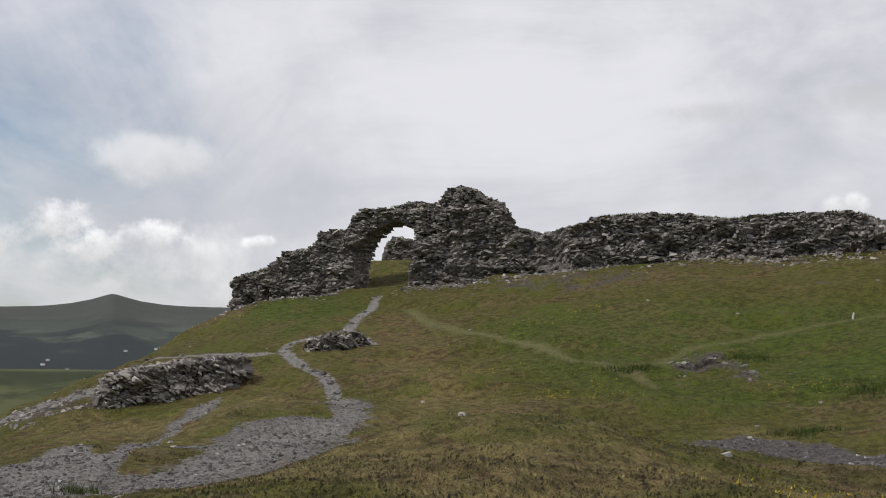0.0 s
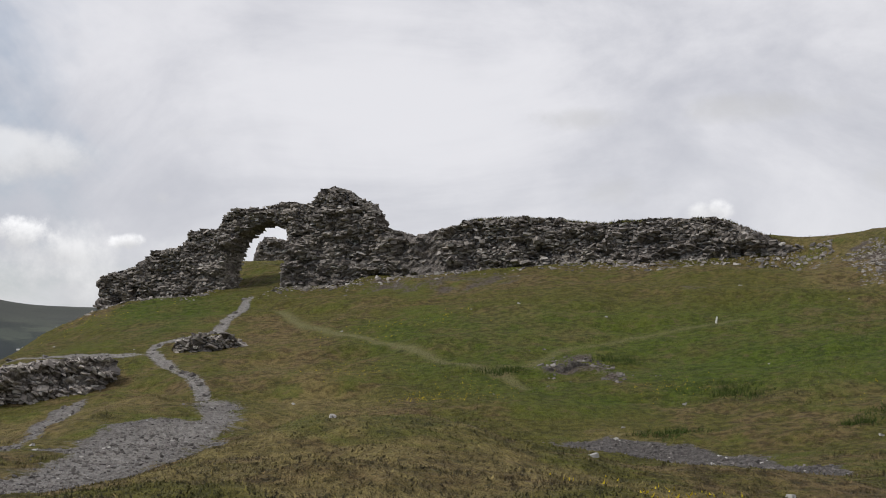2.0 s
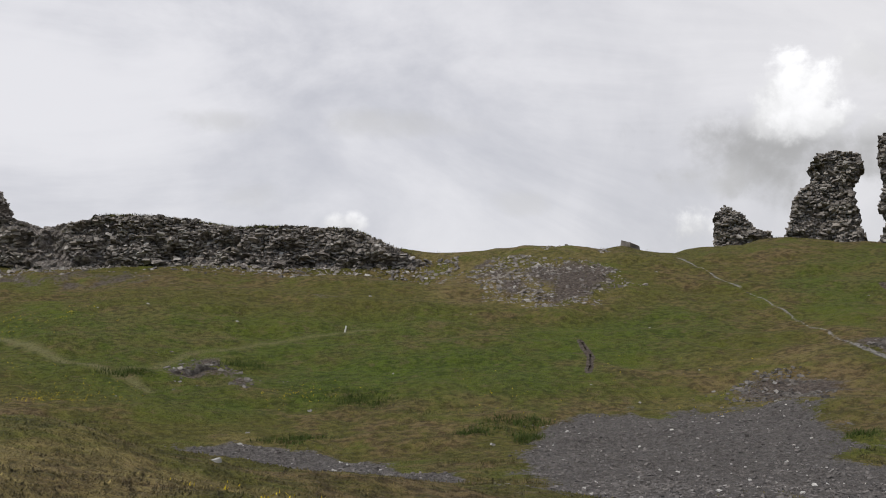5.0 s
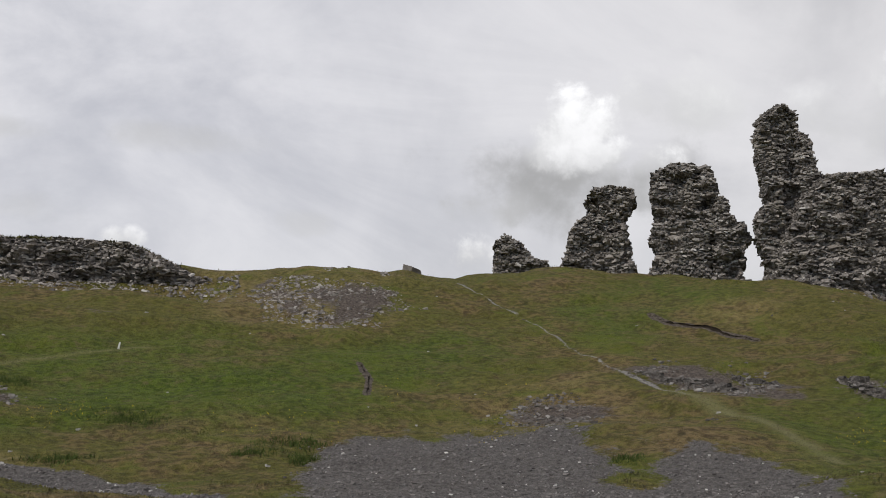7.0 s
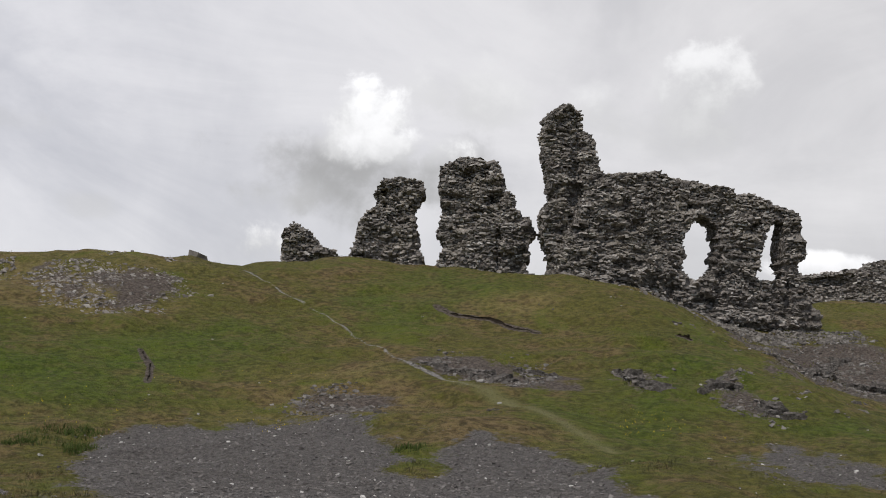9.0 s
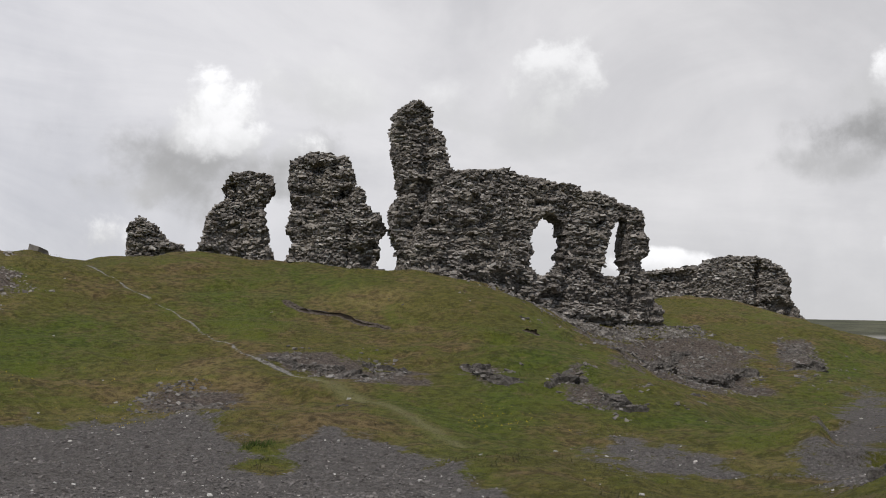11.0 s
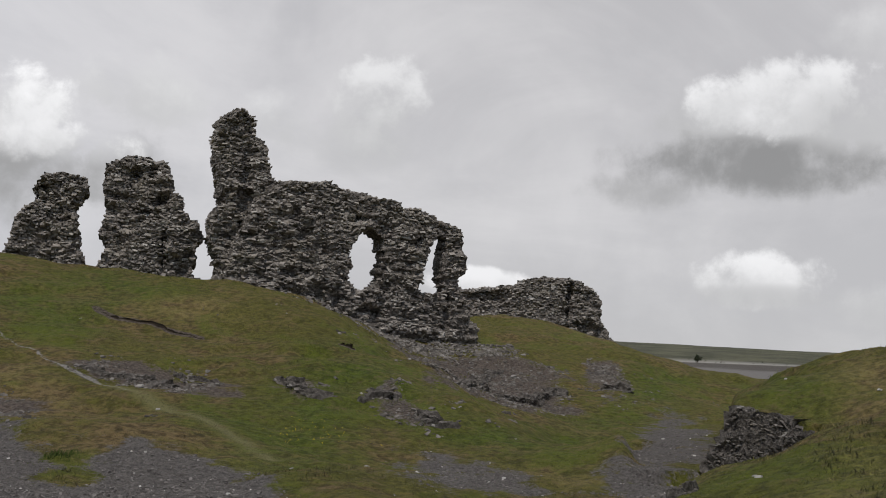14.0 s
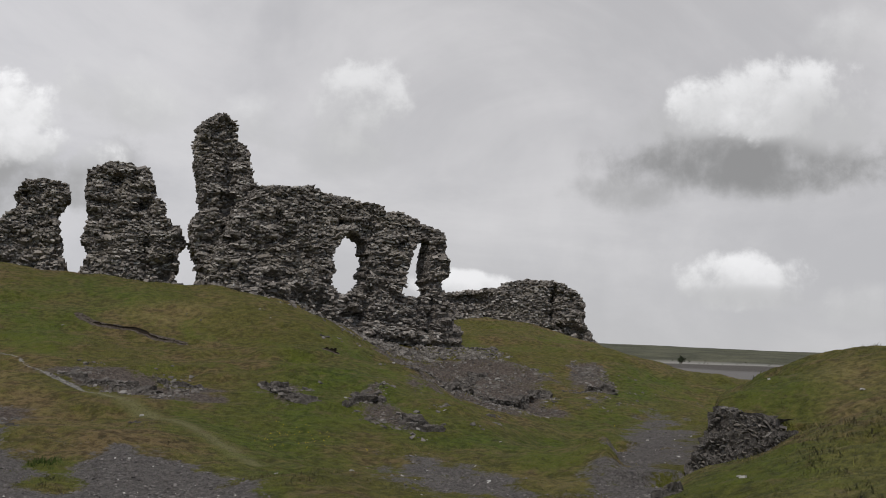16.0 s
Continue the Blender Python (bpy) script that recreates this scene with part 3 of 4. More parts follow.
def tracks(x, y, spec):
    out = np.zeros_like(x)
    for width, weight, pts in spec:
        for (ax, ay), (bx, by) in zip(pts[:-1], pts[1:]):
            dx, dy = bx - ax, by - ay
            t = np.clip(((x - ax) * dx + (y - ay) * dy) / (dx * dx + dy * dy), 0, 1)
            d = np.hypot(x - ax - t * dx, y - ay - t * dy)
            out = np.maximum(out, weight * np.clip(1.2 - 0.6 * d / width, 0, 1))
    return out


def gravel_mask(x, y):
    m = regions(x, y, GRAVEL)
    edge = 4 * m * (1 - m)
    m = np.clip(m + edge * (vnoise(x, y, 0.5, 91.0, 3) * 0.55 + vnoise(x, y, 2.1, 93.0, 3) * 0.4), 0, 1)
    return np.maximum(m, tracks(x, y, PATHS) * (0.8 + 0.45 * vnoise(x, y, 1.1, 95.0, 3)))


def bare_mask(x, y):
    m = regions(x, y, BARE)
    return np.clip(m + 3 * m * (1 - m) * (vnoise(x, y, 0.45, 97.0, 3) * 0.8 + vnoise(x, y, 1.8, 99.0, 3) * 0.5), 0, 1)


def build_ground():
    az = np.radians(np.concatenate([np.arange(-180, -30, 3.0), np.arange(-30, -22, 0.5), np.arange(-22, 78, 0.12), np.arange(78, 90, 0.5), np.arange(90, 180, 3.0)]))
    rr = np.concatenate([np.arange(0.6, 8, 0.5), np.arange(8, 30, 0.14), np.arange(30, 75, 0.2), np.geomspace(75, 4900, 110)])
    A, Rr = np.meshgrid(az, rr)
    X, Y = Rr * np.sin(A), Rr * np.cos(A)
    Zz = height(X, Y)
    nr, na = X.shape
    co = np.stack([X, Y, Zz], 2).reshape(-1, 3)
    co = np.vstack([co, [[0, 0, float(height(np.array([0.0]), np.array([0.0]))[0])]]])
    idx = np.arange(nr * na).reshape(nr, na)
    nxt = np.roll(idx, -1, axis=1)
    quads = np.stack([idx[:-1], idx[1:], nxt[1:], nxt[:-1]], 2).reshape(-1, 4)
    tris = np.stack([np.full(na, nr * na), idx[0], nxt[0]], 1)
    me = bpy.data.meshes.new("ground")
    nq, nt = len(quads), len(tris)
    me.vertices.add(len(co))
    me.vertices.foreach_set("co", co.ravel())
    me.loops.add(nq * 4 + nt * 3)
    me.loops.foreach_set("vertex_index", np.concatenate([quads[:, ::-1].ravel(), tris[:, ::-1].ravel()]))
    me.polygons.add(nq + nt)
    me.polygons.foreach_set("loop_start", np.concatenate([np.arange(nq) * 4, nq * 4 + np.arange(nt) * 3]))
    me.update(calc_edges=True)
    me.shade_smooth()
    x, y = co[:, 0], co[:, 1]
    r, a = np.hypot(x, y), np.degrees(np.arctan2(x, y))
    layers = {"gravel": gravel_mask(x, y) * (r < 120), "bare": np.maximum(bare_mask(x, y), tracks(x, y, SCARS)), "dry": regions(x, y, DRY), "worn": np.clip(tracks(x, y, TRODDEN), 0, 1), "path": np.maximum(smooth(tracks(x, y, PATHS), 0.35, 0.75), 0.8 * regions(x, y, GRAVEL[:2])), "lush": regions(x, y, LUSH),
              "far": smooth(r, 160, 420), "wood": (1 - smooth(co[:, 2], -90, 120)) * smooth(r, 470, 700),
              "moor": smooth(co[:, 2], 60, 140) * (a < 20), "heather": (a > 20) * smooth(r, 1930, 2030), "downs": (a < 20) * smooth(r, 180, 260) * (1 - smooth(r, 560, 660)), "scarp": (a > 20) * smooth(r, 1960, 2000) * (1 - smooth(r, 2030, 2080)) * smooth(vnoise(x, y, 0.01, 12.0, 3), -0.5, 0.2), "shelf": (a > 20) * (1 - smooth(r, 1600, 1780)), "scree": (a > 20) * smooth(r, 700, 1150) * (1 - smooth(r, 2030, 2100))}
    for key, v in layers.items():
        at = me.attributes.new(key, "FLOAT", "POINT")
        at.data.foreach_set("value", v.astype(np.float32))
    me.materials.append(GROUND)
    return tagged(new("ground", me), "grassy castle hill with gravel hollows, valley and far moors", "ground", kind="structure")


build_ground()

# ---------------------------------------------------------------- masonry
rng = np.random.default_rng(7)


def stone_shape(seed):
    """A unit rough block: a box with chipped, uneven corners."""
    g = np.random.default_rng(seed)
    c = np.array([(x, y, z) for x in (-0.5, 0.5) for y in (-0.5, 0.5) for z in (-0.5, 0.5)])
    return c * (1 + g.uniform(-0.42, 0.12, c.shape))


BOX_FACES = [(0, 1, 3, 2), (4, 6, 7, 5), (0, 4, 5, 1), (2, 3, 7, 6), (0, 2, 6, 4), (1, 5, 7, 3)]
SHAPES = [stone_shape(100 + i) for i in range(14)]


def mesh_of(name, co, faces, mat):
    me = bpy.data.meshes.new(name)
    me.from_pydata([tuple(v) for v in co], [], faces)
    me.update()
    me.shade_flat()
    me.materials.append(mat)
    return me


STONE_MESHES = [mesh_of("stone", s, BOX_FACES, STONE) for s in SHAPES]
DARK_MESHES = [mesh_of("rock", s, BOX_FACES, DARK_ROCK) for s in SHAPES]
ROCK_MESHES = [mesh_of("rock", s, BOX_FACES, ROCK) for s in SHAPES]


def turn_matrices(e):
    """Euler XYZ rows in radians to rotation matrices."""
    c, s = np.cos(e), np.sin(e)
    o, i = np.zeros(len(e)), np.ones(len(e))
    rx = np.stack([i, o, o, o, c[:, 0], -s[:, 0], o, s[:, 0], c[:, 0]], 1).reshape(-1, 3, 3)
    ry = np.stack([c[:, 1], o, s[:, 1], o, i, o, -s[:, 1], o, c[:, 1]], 1).reshape(-1, 3, 3)
    rz = np.stack([c[:, 2], -s[:, 2], o, s[:, 2], c[:, 2], o, o, o, i], 1).reshape(-1, 3, 3)
    return rz @ ry @ rx


def joined_stones(name, centre, size, euler, mat, parent=None):
    n = len(centre)
    pick = rng.integers(0, len(SHAPES), n)
    co = np.array(SHAPES)[pick] * size[:, None, :]
    co = np.einsum("nij,nkj->nki", turn_matrices(euler), co) + centre[:, None, :]
    faces = (np.array(BOX_FACES)[None] + (np.arange(n) * 8)[:, None, None]).reshape(-1, 4)
    me = bpy.data.meshes.new(name)
    me.vertices.add(n * 8)
    me.vertices.foreach_set("co", co.ravel())
    me.loops.add(n * 24)
    me.loops.foreach_set("vertex_index", faces.ravel())
    me.polygons.add(n * 6)
    me.polygons.foreach_set("loop_start", np.arange(n * 6) * 4)
    me.update(calc_edges=True)
    me.shade_flat()
    me.materials.append(mat)
    ob = new(name, me)
    ob.parent = parent
    return ob


def single_stones(name, meshes, centre, size, euler, parent):
    for i in range(len(centre)):
        ob = new(name, meshes[int(rng.integers(0, len(meshes)))])
        ob.parent = parent
        ob.matrix_basis = Matrix.LocRotScale(Vector(centre[i]), Euler(euler[i]), Vector(size[i]))


def inside(poly, s, z):
    p = np.array(poly)
    hit = np.zeros(s.shape, bool)
    for (ax, ay), (bx, by) in zip(p, np.roll(p, -1, axis=0)):
        cross = ((ay > z) != (by > z)) & (s < (bx - ax) * (z - ay) / (by - ay + 1e-12) + ax)
        hit ^= cross
    return hit


def relief(s, z, seed, pits=(), plain=()):
    """How far the weathered face stands out (+) or is eaten back (-), in metres: lumps, courses worn to ledges, hollows, and patches of sound facing."""
    out = vnoise(s, z * 1.3, 0.7, 31.0 + seed, 3) * 0.42 + vnoise(s * 0.6, z * 2.0, 1.3, 41.0 + seed, 3) * 0.26 + vnoise(s, z * 1.5, 2.6, 47.0 + seed, 2) * 0.3
    out = out - 0.45 * smooth(vnoise(s, z * 1.5, 1.1, 53.0 + seed, 2), 0.38, 0.7)
    for s0, s1, z0, z1 in plain:
        k = smooth(np.minimum(np.minimum(s - s0, s1 - s), np.minimum(z - z0, z1 - z)) + vnoise(s, z, 1.4, 57.0, 2) * 0.3, -0.25, 0.3)
        out = out * (1 - 0.85 * k) + 0.12 * k
    for ps, pz, rs, rz, depth in pits:
        out = out - depth * np.exp(-(((s - ps) / rs) ** 2 + ((z - pz) / rz) ** 2) ** 2)
    return out


def wall_core(root, outline, holes, near, deep, at, d, n, seed, solid, mat, pits, plain):
    """The mortared heart of the wall: a closed, uneven block that the facing stones stick out of."""
    p = np.array(outline)
    c = 0.12
    s0, z0 = p[:, 0].min() - c, p[:, 1].min() - c
    ns, nz = int((p[:, 0].max() - s0) / c) + 2, int((p[:, 1].max() - z0) / c) + 2
    gs, gz = np.meshgrid(s0 + (np.arange(ns) + 0.5) * c, z0 + (np.arange(nz) + 0.5) * c)
    ws, wz = vnoise(gs, gz, 1.6, 61.0 + seed, 3) * 0.16, vnoise(gs, gz, 1.6, 67.0 + seed, 3) * 0.16
    good = solid((gs + ws).ravel(), (gz + wz).ravel()).reshape(gs.shape)
    vs, vz = np.meshgrid(s0 + np.arange(ns + 1) * c, z0 + np.arange(nz + 1) * c)
    g = np.random.default_rng(seed + 200)
    vs, vz = vs + g.uniform(-0.045, 0.045, vs.shape), vz + g.uniform(-0.045, 0.045, vz.shape)
    out = relief(vs, vz, seed, pits, plain) + g.uniform(-0.07, 0.05, vs.shape)
    mid = (near + deep) / 2
    front = np.minimum(near + 0.16 - out, mid - 0.1)
    back = np.maximum(deep - 0.16 + relief(vs + 40, vz, seed), mid + 0.1)
    layers = [front, front * 0.5 + back * 0.5, back]
    co = []
    for k, dep in enumerate(layers):
        ss, zz = (vs + g.uniform(-0.1, 0.1, vs.shape), vz + g.uniform(-0.08, 0.08, vs.shape)) if k == 1 else (vs, vz)
        co.append(np.stack([at[0] + ss * d[0] + dep * n[0], at[1] + ss * d[1] + dep * n[1], zz], 2).reshape(-1, 3))
    co = np.vstack(co)
    m, row = (ns + 1) * (nz + 1), ns + 1
    jj, ii = np.nonzero(good)
    a = jj * row + ii
    quads = [np.stack([a, a + 1, a + row + 1, a + row], 1), np.stack([a + row, a + row + 1, a + 1, a], 1) + 2 * m]
    pad = np.pad(good, 1)
    for dj, di, u, v in ((0, -1, row, 0), (0, 1, 1, row + 1), (-1, 0, 0, 1), (1, 0, row + 1, row)):
        edge = a[~pad[jj + 1 + dj, ii + 1 + di]]
        for k in (0, 1):
            quads.append(np.stack([edge + u + k * m, edge + v + k * m, edge + v + (k + 1) * m, edge + u + (k + 1) * m], 1)[:, ::-1])
    quads = np.vstack(quads)
    used, inv = np.unique(quads, return_inverse=True)
    me = bpy.data.meshes.new("core")
    me.from_pydata(co[used].tolist(), [], inv.reshape(-1, 4).tolist())
    me.update()
    me.materials.append(mat)
    ob = new("core", me)
    ob.parent = root


def ruin(name, label, at, az, panels, category="ruined wall", size=1.0, seed=3, rock=False, pits=(), plain=()):
    """A rubble wall. at: plan point of s = 0; az: heading of s, degrees clockwise from +y; panels: outline in (s, z), holes, near face and far face (metres behind the wall's line)."""
    global rng
    rng = np.random.default_rng(seed)
    root = new(name)
    tagged(root, label, category)
    d = np.array([math.sin(radians(az)), math.cos(radians(az))])
    n = np.array([-d[1], d[0]])            # away from the viewer's side
    yaw = math.atan2(d[1], d[0])
    C, S, E, front = [], [], [], []
    for outline, holes, near, deep in panels:
        p = np.array(outline)

        def solid(s, zz):
            k = inside(outline, s, zz)
            for h in holes:
                k &= ~inside(h, s, zz)
            return k

        wall_core(root, outline, holes, near, deep, at, d, n, seed, solid, DARK_CORE if rock == "dark" else ROCK_CORE if rock else CORE, pits, plain)
        z = p[:, 1].min()
        depth_rows = [near, *np.arange(near + 0.35, deep - 0.4, 0.3), deep - 0.24]
        while z < p[:, 1].max():
            dz = rng.uniform(0.05, 0.115) * size
            for row, dep in enumerate(depth_rows):
                k = int((p[:, 0].max() - p[:, 0].min()) / (0.2 * size)) + 3
                w = rng.choice((0.09, 0.13, 0.18, 0.25, 0.36), k, p=(0.24, 0.28, 0.24, 0.16, 0.08)) * rng.uniform(0.8, 1.2, k) * size
                sc = p[:, 0].min() - rng.uniform(0, 0.3) + np.cumsum(w) - w / 2
                zc = z + dz / 2 + rng.uniform(-0.05, 0.05, k)
                ok = solid(sc - w * 0.3, zc) & solid(sc + w * 0.3, zc) & (rng.random(k) < (0.4 if rock == "dark" else 0.82))
                first, last = row == 0, row == len(depth_rows) - 1
                if not first and not last:
                    ok &= ~(solid(sc - 0.22, zc) & solid(sc + 0.22, zc) & solid(sc, zc + 0.2) & solid(sc, zc - 0.2))
                k = int(ok.sum())
                if not k:
                    continue
                sc, zc, w = sc[ok], zc[ok], w[ok]
                dd = np.full(k, dep + 0.12)
                if first:
                    dd = np.minimum(dep + 0.19 - relief(sc, zc, seed, pits, plain) + rng.uniform(-0.07, 0.08, k), (near + deep) / 2)
                elif last:
                    dd = dep + relief(sc + 40, zc, seed) + rng.uniform(-0.05, 0.05, k)
                pl = np.array(at)[None] + sc[:, None] * d[None] + dd[:, None] * n[None]
                C.append(np.column_stack([pl, zc]))
                S.append(np.column_stack([w * 1.12, rng.uniform(0.24, 0.42, k), dz * rng.uniform(0.7, 1.35, k)]))
                E.append(np.column_stack([rng.normal(0, 0.26, k), rng.normal(0.35 if rock else 0.0, 0.24, k), yaw + rng.normal(0, 0.4, k)]))
                front.append(np.full(k, first))
            z += dz * 0.95
    C, S, E, front = np.vstack(C), np.vstack(S), np.vstack(E), np.concatenate(front)
    if rock == "dark":      # shattered, with no bedding
        E = E + rng.normal(0, 0.12, E.shape)
        S[:, 1] *= 0.45
        S = S * rng.uniform(0.45, 1.05, S.shape)
    # the largest facing stones are pieces of their own
    order = np.argsort(-(S[:, 0] * S[:, 2]) * front)
    loose = np.zeros(len(C), bool)
    loose[order[:min(280, int(front.sum()))]] = True
    single_stones("rock" if rock else "stone", DARK_MESHES if rock == "dark" else ROCK_MESHES if rock else STONE_MESHES, C[loose], S[loose], E[loose], root)
    tagged(joined_stones("masonry" if not rock else "shattered_rock", C[~loose], S[~loose], E[~loose], DARK_ROCK if rock == "dark" else ROCK if rock else STONE, root), kind="stuff")
    return root


GATE_TOP = [(-8.3, 3.4), (-8.1, 5.28), (-7.8, 5.6), (-6.3, 5.9), (-5.3, 6.65), (-4.0, 6.8), (-3.6, 7.45), (-2.3, 7.6), (-2.1, 8.2), (-1.4, 8.44), (0.0, 8.43), (0.8, 8.67), (1.9, 8.5), (2.3, 8.57), (2.7, 9.13), (3.2, 9.3), (3.9, 9.07), (4.15, 8.75), (4.9, 8.55), (5.2, 8.1), (5.45, 7.4), (6.9, 7.1), (8.1, 7.2), (8.6, 5.0), (5.0, 4.8), (0.0, 4.2), (-4.0, 4.0)]
GATE_HOLE = [(-1.75, 3.0), (-1.75, 6.6), (-1.2, 7.4), (0.0, 7.85), (0.6, 7.85), (1.05, 7.4), (1.15, 6.6), (0.95, 5.6), (0.75, 3.0)]
ruin("gate_arch_wall", "ragged rubble wall with a tall pointed gateway, dark slate stone", (-2.34, 56.95), 112, [(GATE_TOP, [GATE_HOLE], 0.0, 1.9)], seed=3)
CURTAIN = [(8.2, 4.9), (8.0, 7.2), (9.7, 7.6), (11.7, 7.64), (13.5, 7.5), (15.1, 7.3), (17.3, 7.4), (18.8, 7.45), (20.0, 7.3), (21.3, 6.75), (22.6, 6.25), (24.0, 5.8), (24.2, 5.2), (20.9, 4.6), (17.0, 4.8), (12.0, 5.0)]
ruin("curtain_wall", "long low broken curtain wall of grey rubble with a turfed top", (-2.34, 56.95), 112, [(CURTAIN, [], 0.0, 1.9)], seed=5)

HALL_AT, HALL_AZ = (47.44, 36.73), 122.25
HALL = [(-6.3, 6.3), (-6.25, 8.8), (-6.0, 10.0), (-5.4, 11.4), (-4.4, 12.65), (-2.8, 12.8), (-2.0, 13.0), (-1.5, 12.75), (-0.5, 12.75), (0.8, 12.5), (1.65, 12.45), (1.9, 12.2), (2.5, 12.38), (3.4, 12.12), (4.1, 11.75), (4.6, 11.65), (5.1, 11.3), (5.0, 10.8), (5.55, 9.65), (5.1, 9.2), (5.35, 8.6), (5.6, 8.0), (6.2, 7.1), (6.4, 6.4), (6.6, 4.6), (6.4, 3.0), (2.2, 3.0), (-0.7, 4.6)]
WINDOW_A = [(-0.6, 8.45), (-0.68, 9.4), (-0.56, 10.1), (-0.24, 11.0), (0.4, 11.15), (0.95, 10.9), (1.2, 10.0), (1.1, 9.0), (0.9, 8.4), (0.0, 8.15)]
WINDOW_B = [(2.98, 8.5), (3.05, 9.4), (3.2, 10.0), (3.5, 10.75), (3.75, 11.2), (4.2, 11.2), (4.3, 8.4), (3.2, 8.35)]
TOWER = [(-6.5, 6.6), (-6.6, 8.9), (-7.05, 9.8), (-7.15, 10.85), (-6.6, 11.65), (-6.98, 12.55), (-7.3, 14.5), (-7.1, 15.5), (-6.3, 16.02), (-5.5, 15.75), (-5.3, 14.85), (-4.9, 14.6), (-4.75, 14.0), (-4.5, 13.0), (-3.9, 12.5), (-3.9, 6.6)]
HALL_PITS = [(-5.65, 13.2, 0.28, 1.0, 0.6), (-5.7, 11.6, 0.4, 0.7, 0.35), (-2.95, 10.45, 0.4, 0.35, 0.45), (-2.1, 9.95, 0.4, 0.3, 0.4), (1.06, 11.25, 0.5, 0.3, 0.45), (2.4, 10.7, 0.7, 0.6, -0.3), (4.6, 7.2, 0.16, 1.1, 0.6), (-3.6, 8.6, 0.5, 0.25, 0.4), (0.4, 7.3, 0.6, 0.25, 0.35)]
HALL = [(s, z + (0.1 if z > 9 else 0.0)) for s, z in HALL]
ruin("hall_wall", "tall ruined hall wall with two window gaps and a broken tower stump", HALL_AT, HALL_AZ, [(HALL, [WINDOW_A, WINDOW_B], 0.0, 1.6), (TOWER, [], 0.75, 2.3)], seed=9, pits=HALL_PITS, plain=[(-2.7, -0.4, 10.0, 12.3), (1.2, 2.6, 11.0, 12.0)])
PIER_A = [(-1.9, 6.6), (-1.78, 8.3), (-1.5, 9.1), (-1.36, 10.0), (-1.06, 10.7), (-0.58, 10.9), (-0.4, 11.3), (-0.68, 11.65), (-0.34, 12.1), (0.5, 12.35), (1.43, 12.26), (1.7, 11.73), (1.44, 11.1), (1.15, 10.88), (1.43, 9.94), (1.64, 9.06), (1.82, 8.17), (1.9, 6.6)]
ruin("stone_pier", "leaning ragged stone pier with a notched head on the grass crest", (37.32, 46.98), 128.5, [(PIER_A, [], 0.0, 2.0)], seed=11, pits=[(-0.3, 11.35, 0.34, 0.42, 0.8), (1.2, 10.95, 0.3, 0.25, 0.4)])
PIER_B = [(-2.3, 6.8), (-2.1, 8.2), (-1.78, 9.3), (-2.18, 9.8), (-1.87, 10.7), (-2.14, 11.9), (-2.16, 12.95), (-1.25, 13.5), (-0.5, 13.55), (-0.1, 13.4), (0.62, 13.28), (0.95, 11.98), (1.42, 11.76), (1.48, 11.1), (1.85, 10.62), (2.24, 10.66), (2.42, 10.06), (2.13, 9.44), (2.26, 8.93), (2.05, 8.5), (2.5, 8.0), (2.5, 6.8)]
ruin("stone_pier", "broad square stone pier with a stepped broken side", (40.72, 44.06), 132.7, [(PIER_B, [], 0.0, 2.2)], seed=13, pits=[(0.42, 11.6, 0.3, 0.4, 0.5), (-1.3, 9.2, 0.4, 0.4, 0.4), (-0.6, 11.0, 0.8, 0.2, 0.3), (1.5, 10.2, 0.9, 1.6, -0.35), (0.75, 9.4, 0.14, 1.3, 0.35)], plain=[(-0.85, 0.5, 6.8, 10.3)])
STUMP = [(-1.4, 7.8), (-1.35, 10.2), (-0.9, 10.65), (-0.1, 10.35), (0.35, 9.8), (0.8, 9.5), (1.4, 9.4), (1.6, 7.8)]
ruin("wall_stump", "low jagged stump of a stone wall behind the crest", (37.89, 54.04), 125, [(STUMP, [], 0.0, 1.6)], seed=15)
BLOCK = [(-6.5, 7.4), (-6.4, 10.5), (-4.2, 10.95), (-1.64, 11.3), (-1.3, 11.7), (0.0, 11.95), (1.7, 11.95), (2.2, 11.9), (3.45, 11.35), (3.82, 10.7), (3.82, 9.5), (4.6, 8.4), (4.7, 7.2)]
ruin("wall_block", "massive flat-topped block of ruined wall above the slope", (69.54, 39.55), 140.4, [(BLOCK, [], 0.0, 3.0)], seed=17, pits=[(1.75, 10.3, 0.22, 1.3, 0.8), (-3.4, 10.3, 1.5, 1.2, 0.5), (2.8, 9.0, 0.6, 0.5, 0.4)], plain=[(-1.5, 1.5, 8.8, 11.8)])

ARCH_STUMP = [(-1.2, 6.4), (-0.7, 8.4), (-0.2, 8.75), (0.8, 8.7), (1.2, 8.1), (1.6, 6.4)]
ruin("wall_stump", "small broken wall stump seen in the grassy inner ward", (-2.55, 73.96), 88, [(ARCH_STUMP, [], 0.0, 1.2)], seed=19)

# ---------------------------------------------------------------- rock faces
OUTCROP_A = [(-2.1, -0.6), (-2.05, 0.8), (-1.75, 1.2), (-0.8, 1.45), (0.3, 1.6), (2.3, 1.75), (2.2, 1.2), (1.5, 0.5), (0.3, 0.1), (-0.9, -0.5)]
ruin("rock_outcrop", "long tilted grey slate outcrop beside the gravel path", (-7.69, 37.21), 68.3, [(OUTCROP_A, [], 0.0, 2.2)], category="rock", size=0.75, seed=21, rock=True)
OUTCROP_B = [(-1.5, 1.3), (-1.0, 2.25), (-0.4, 2.5), (1.1, 2.35), (1.4, 1.9), (1.3, 1.2), (0.0, 1.2), (-0.8, 1.1)]
ruin("rock_outcrop", "small layered grey rock ledge where the paths meet", (-3.36, 41.9), 85.4, [(OUTCROP_B, [], 0.0, 1.4)], category="rock", size=0.85, seed=23, rock=True)
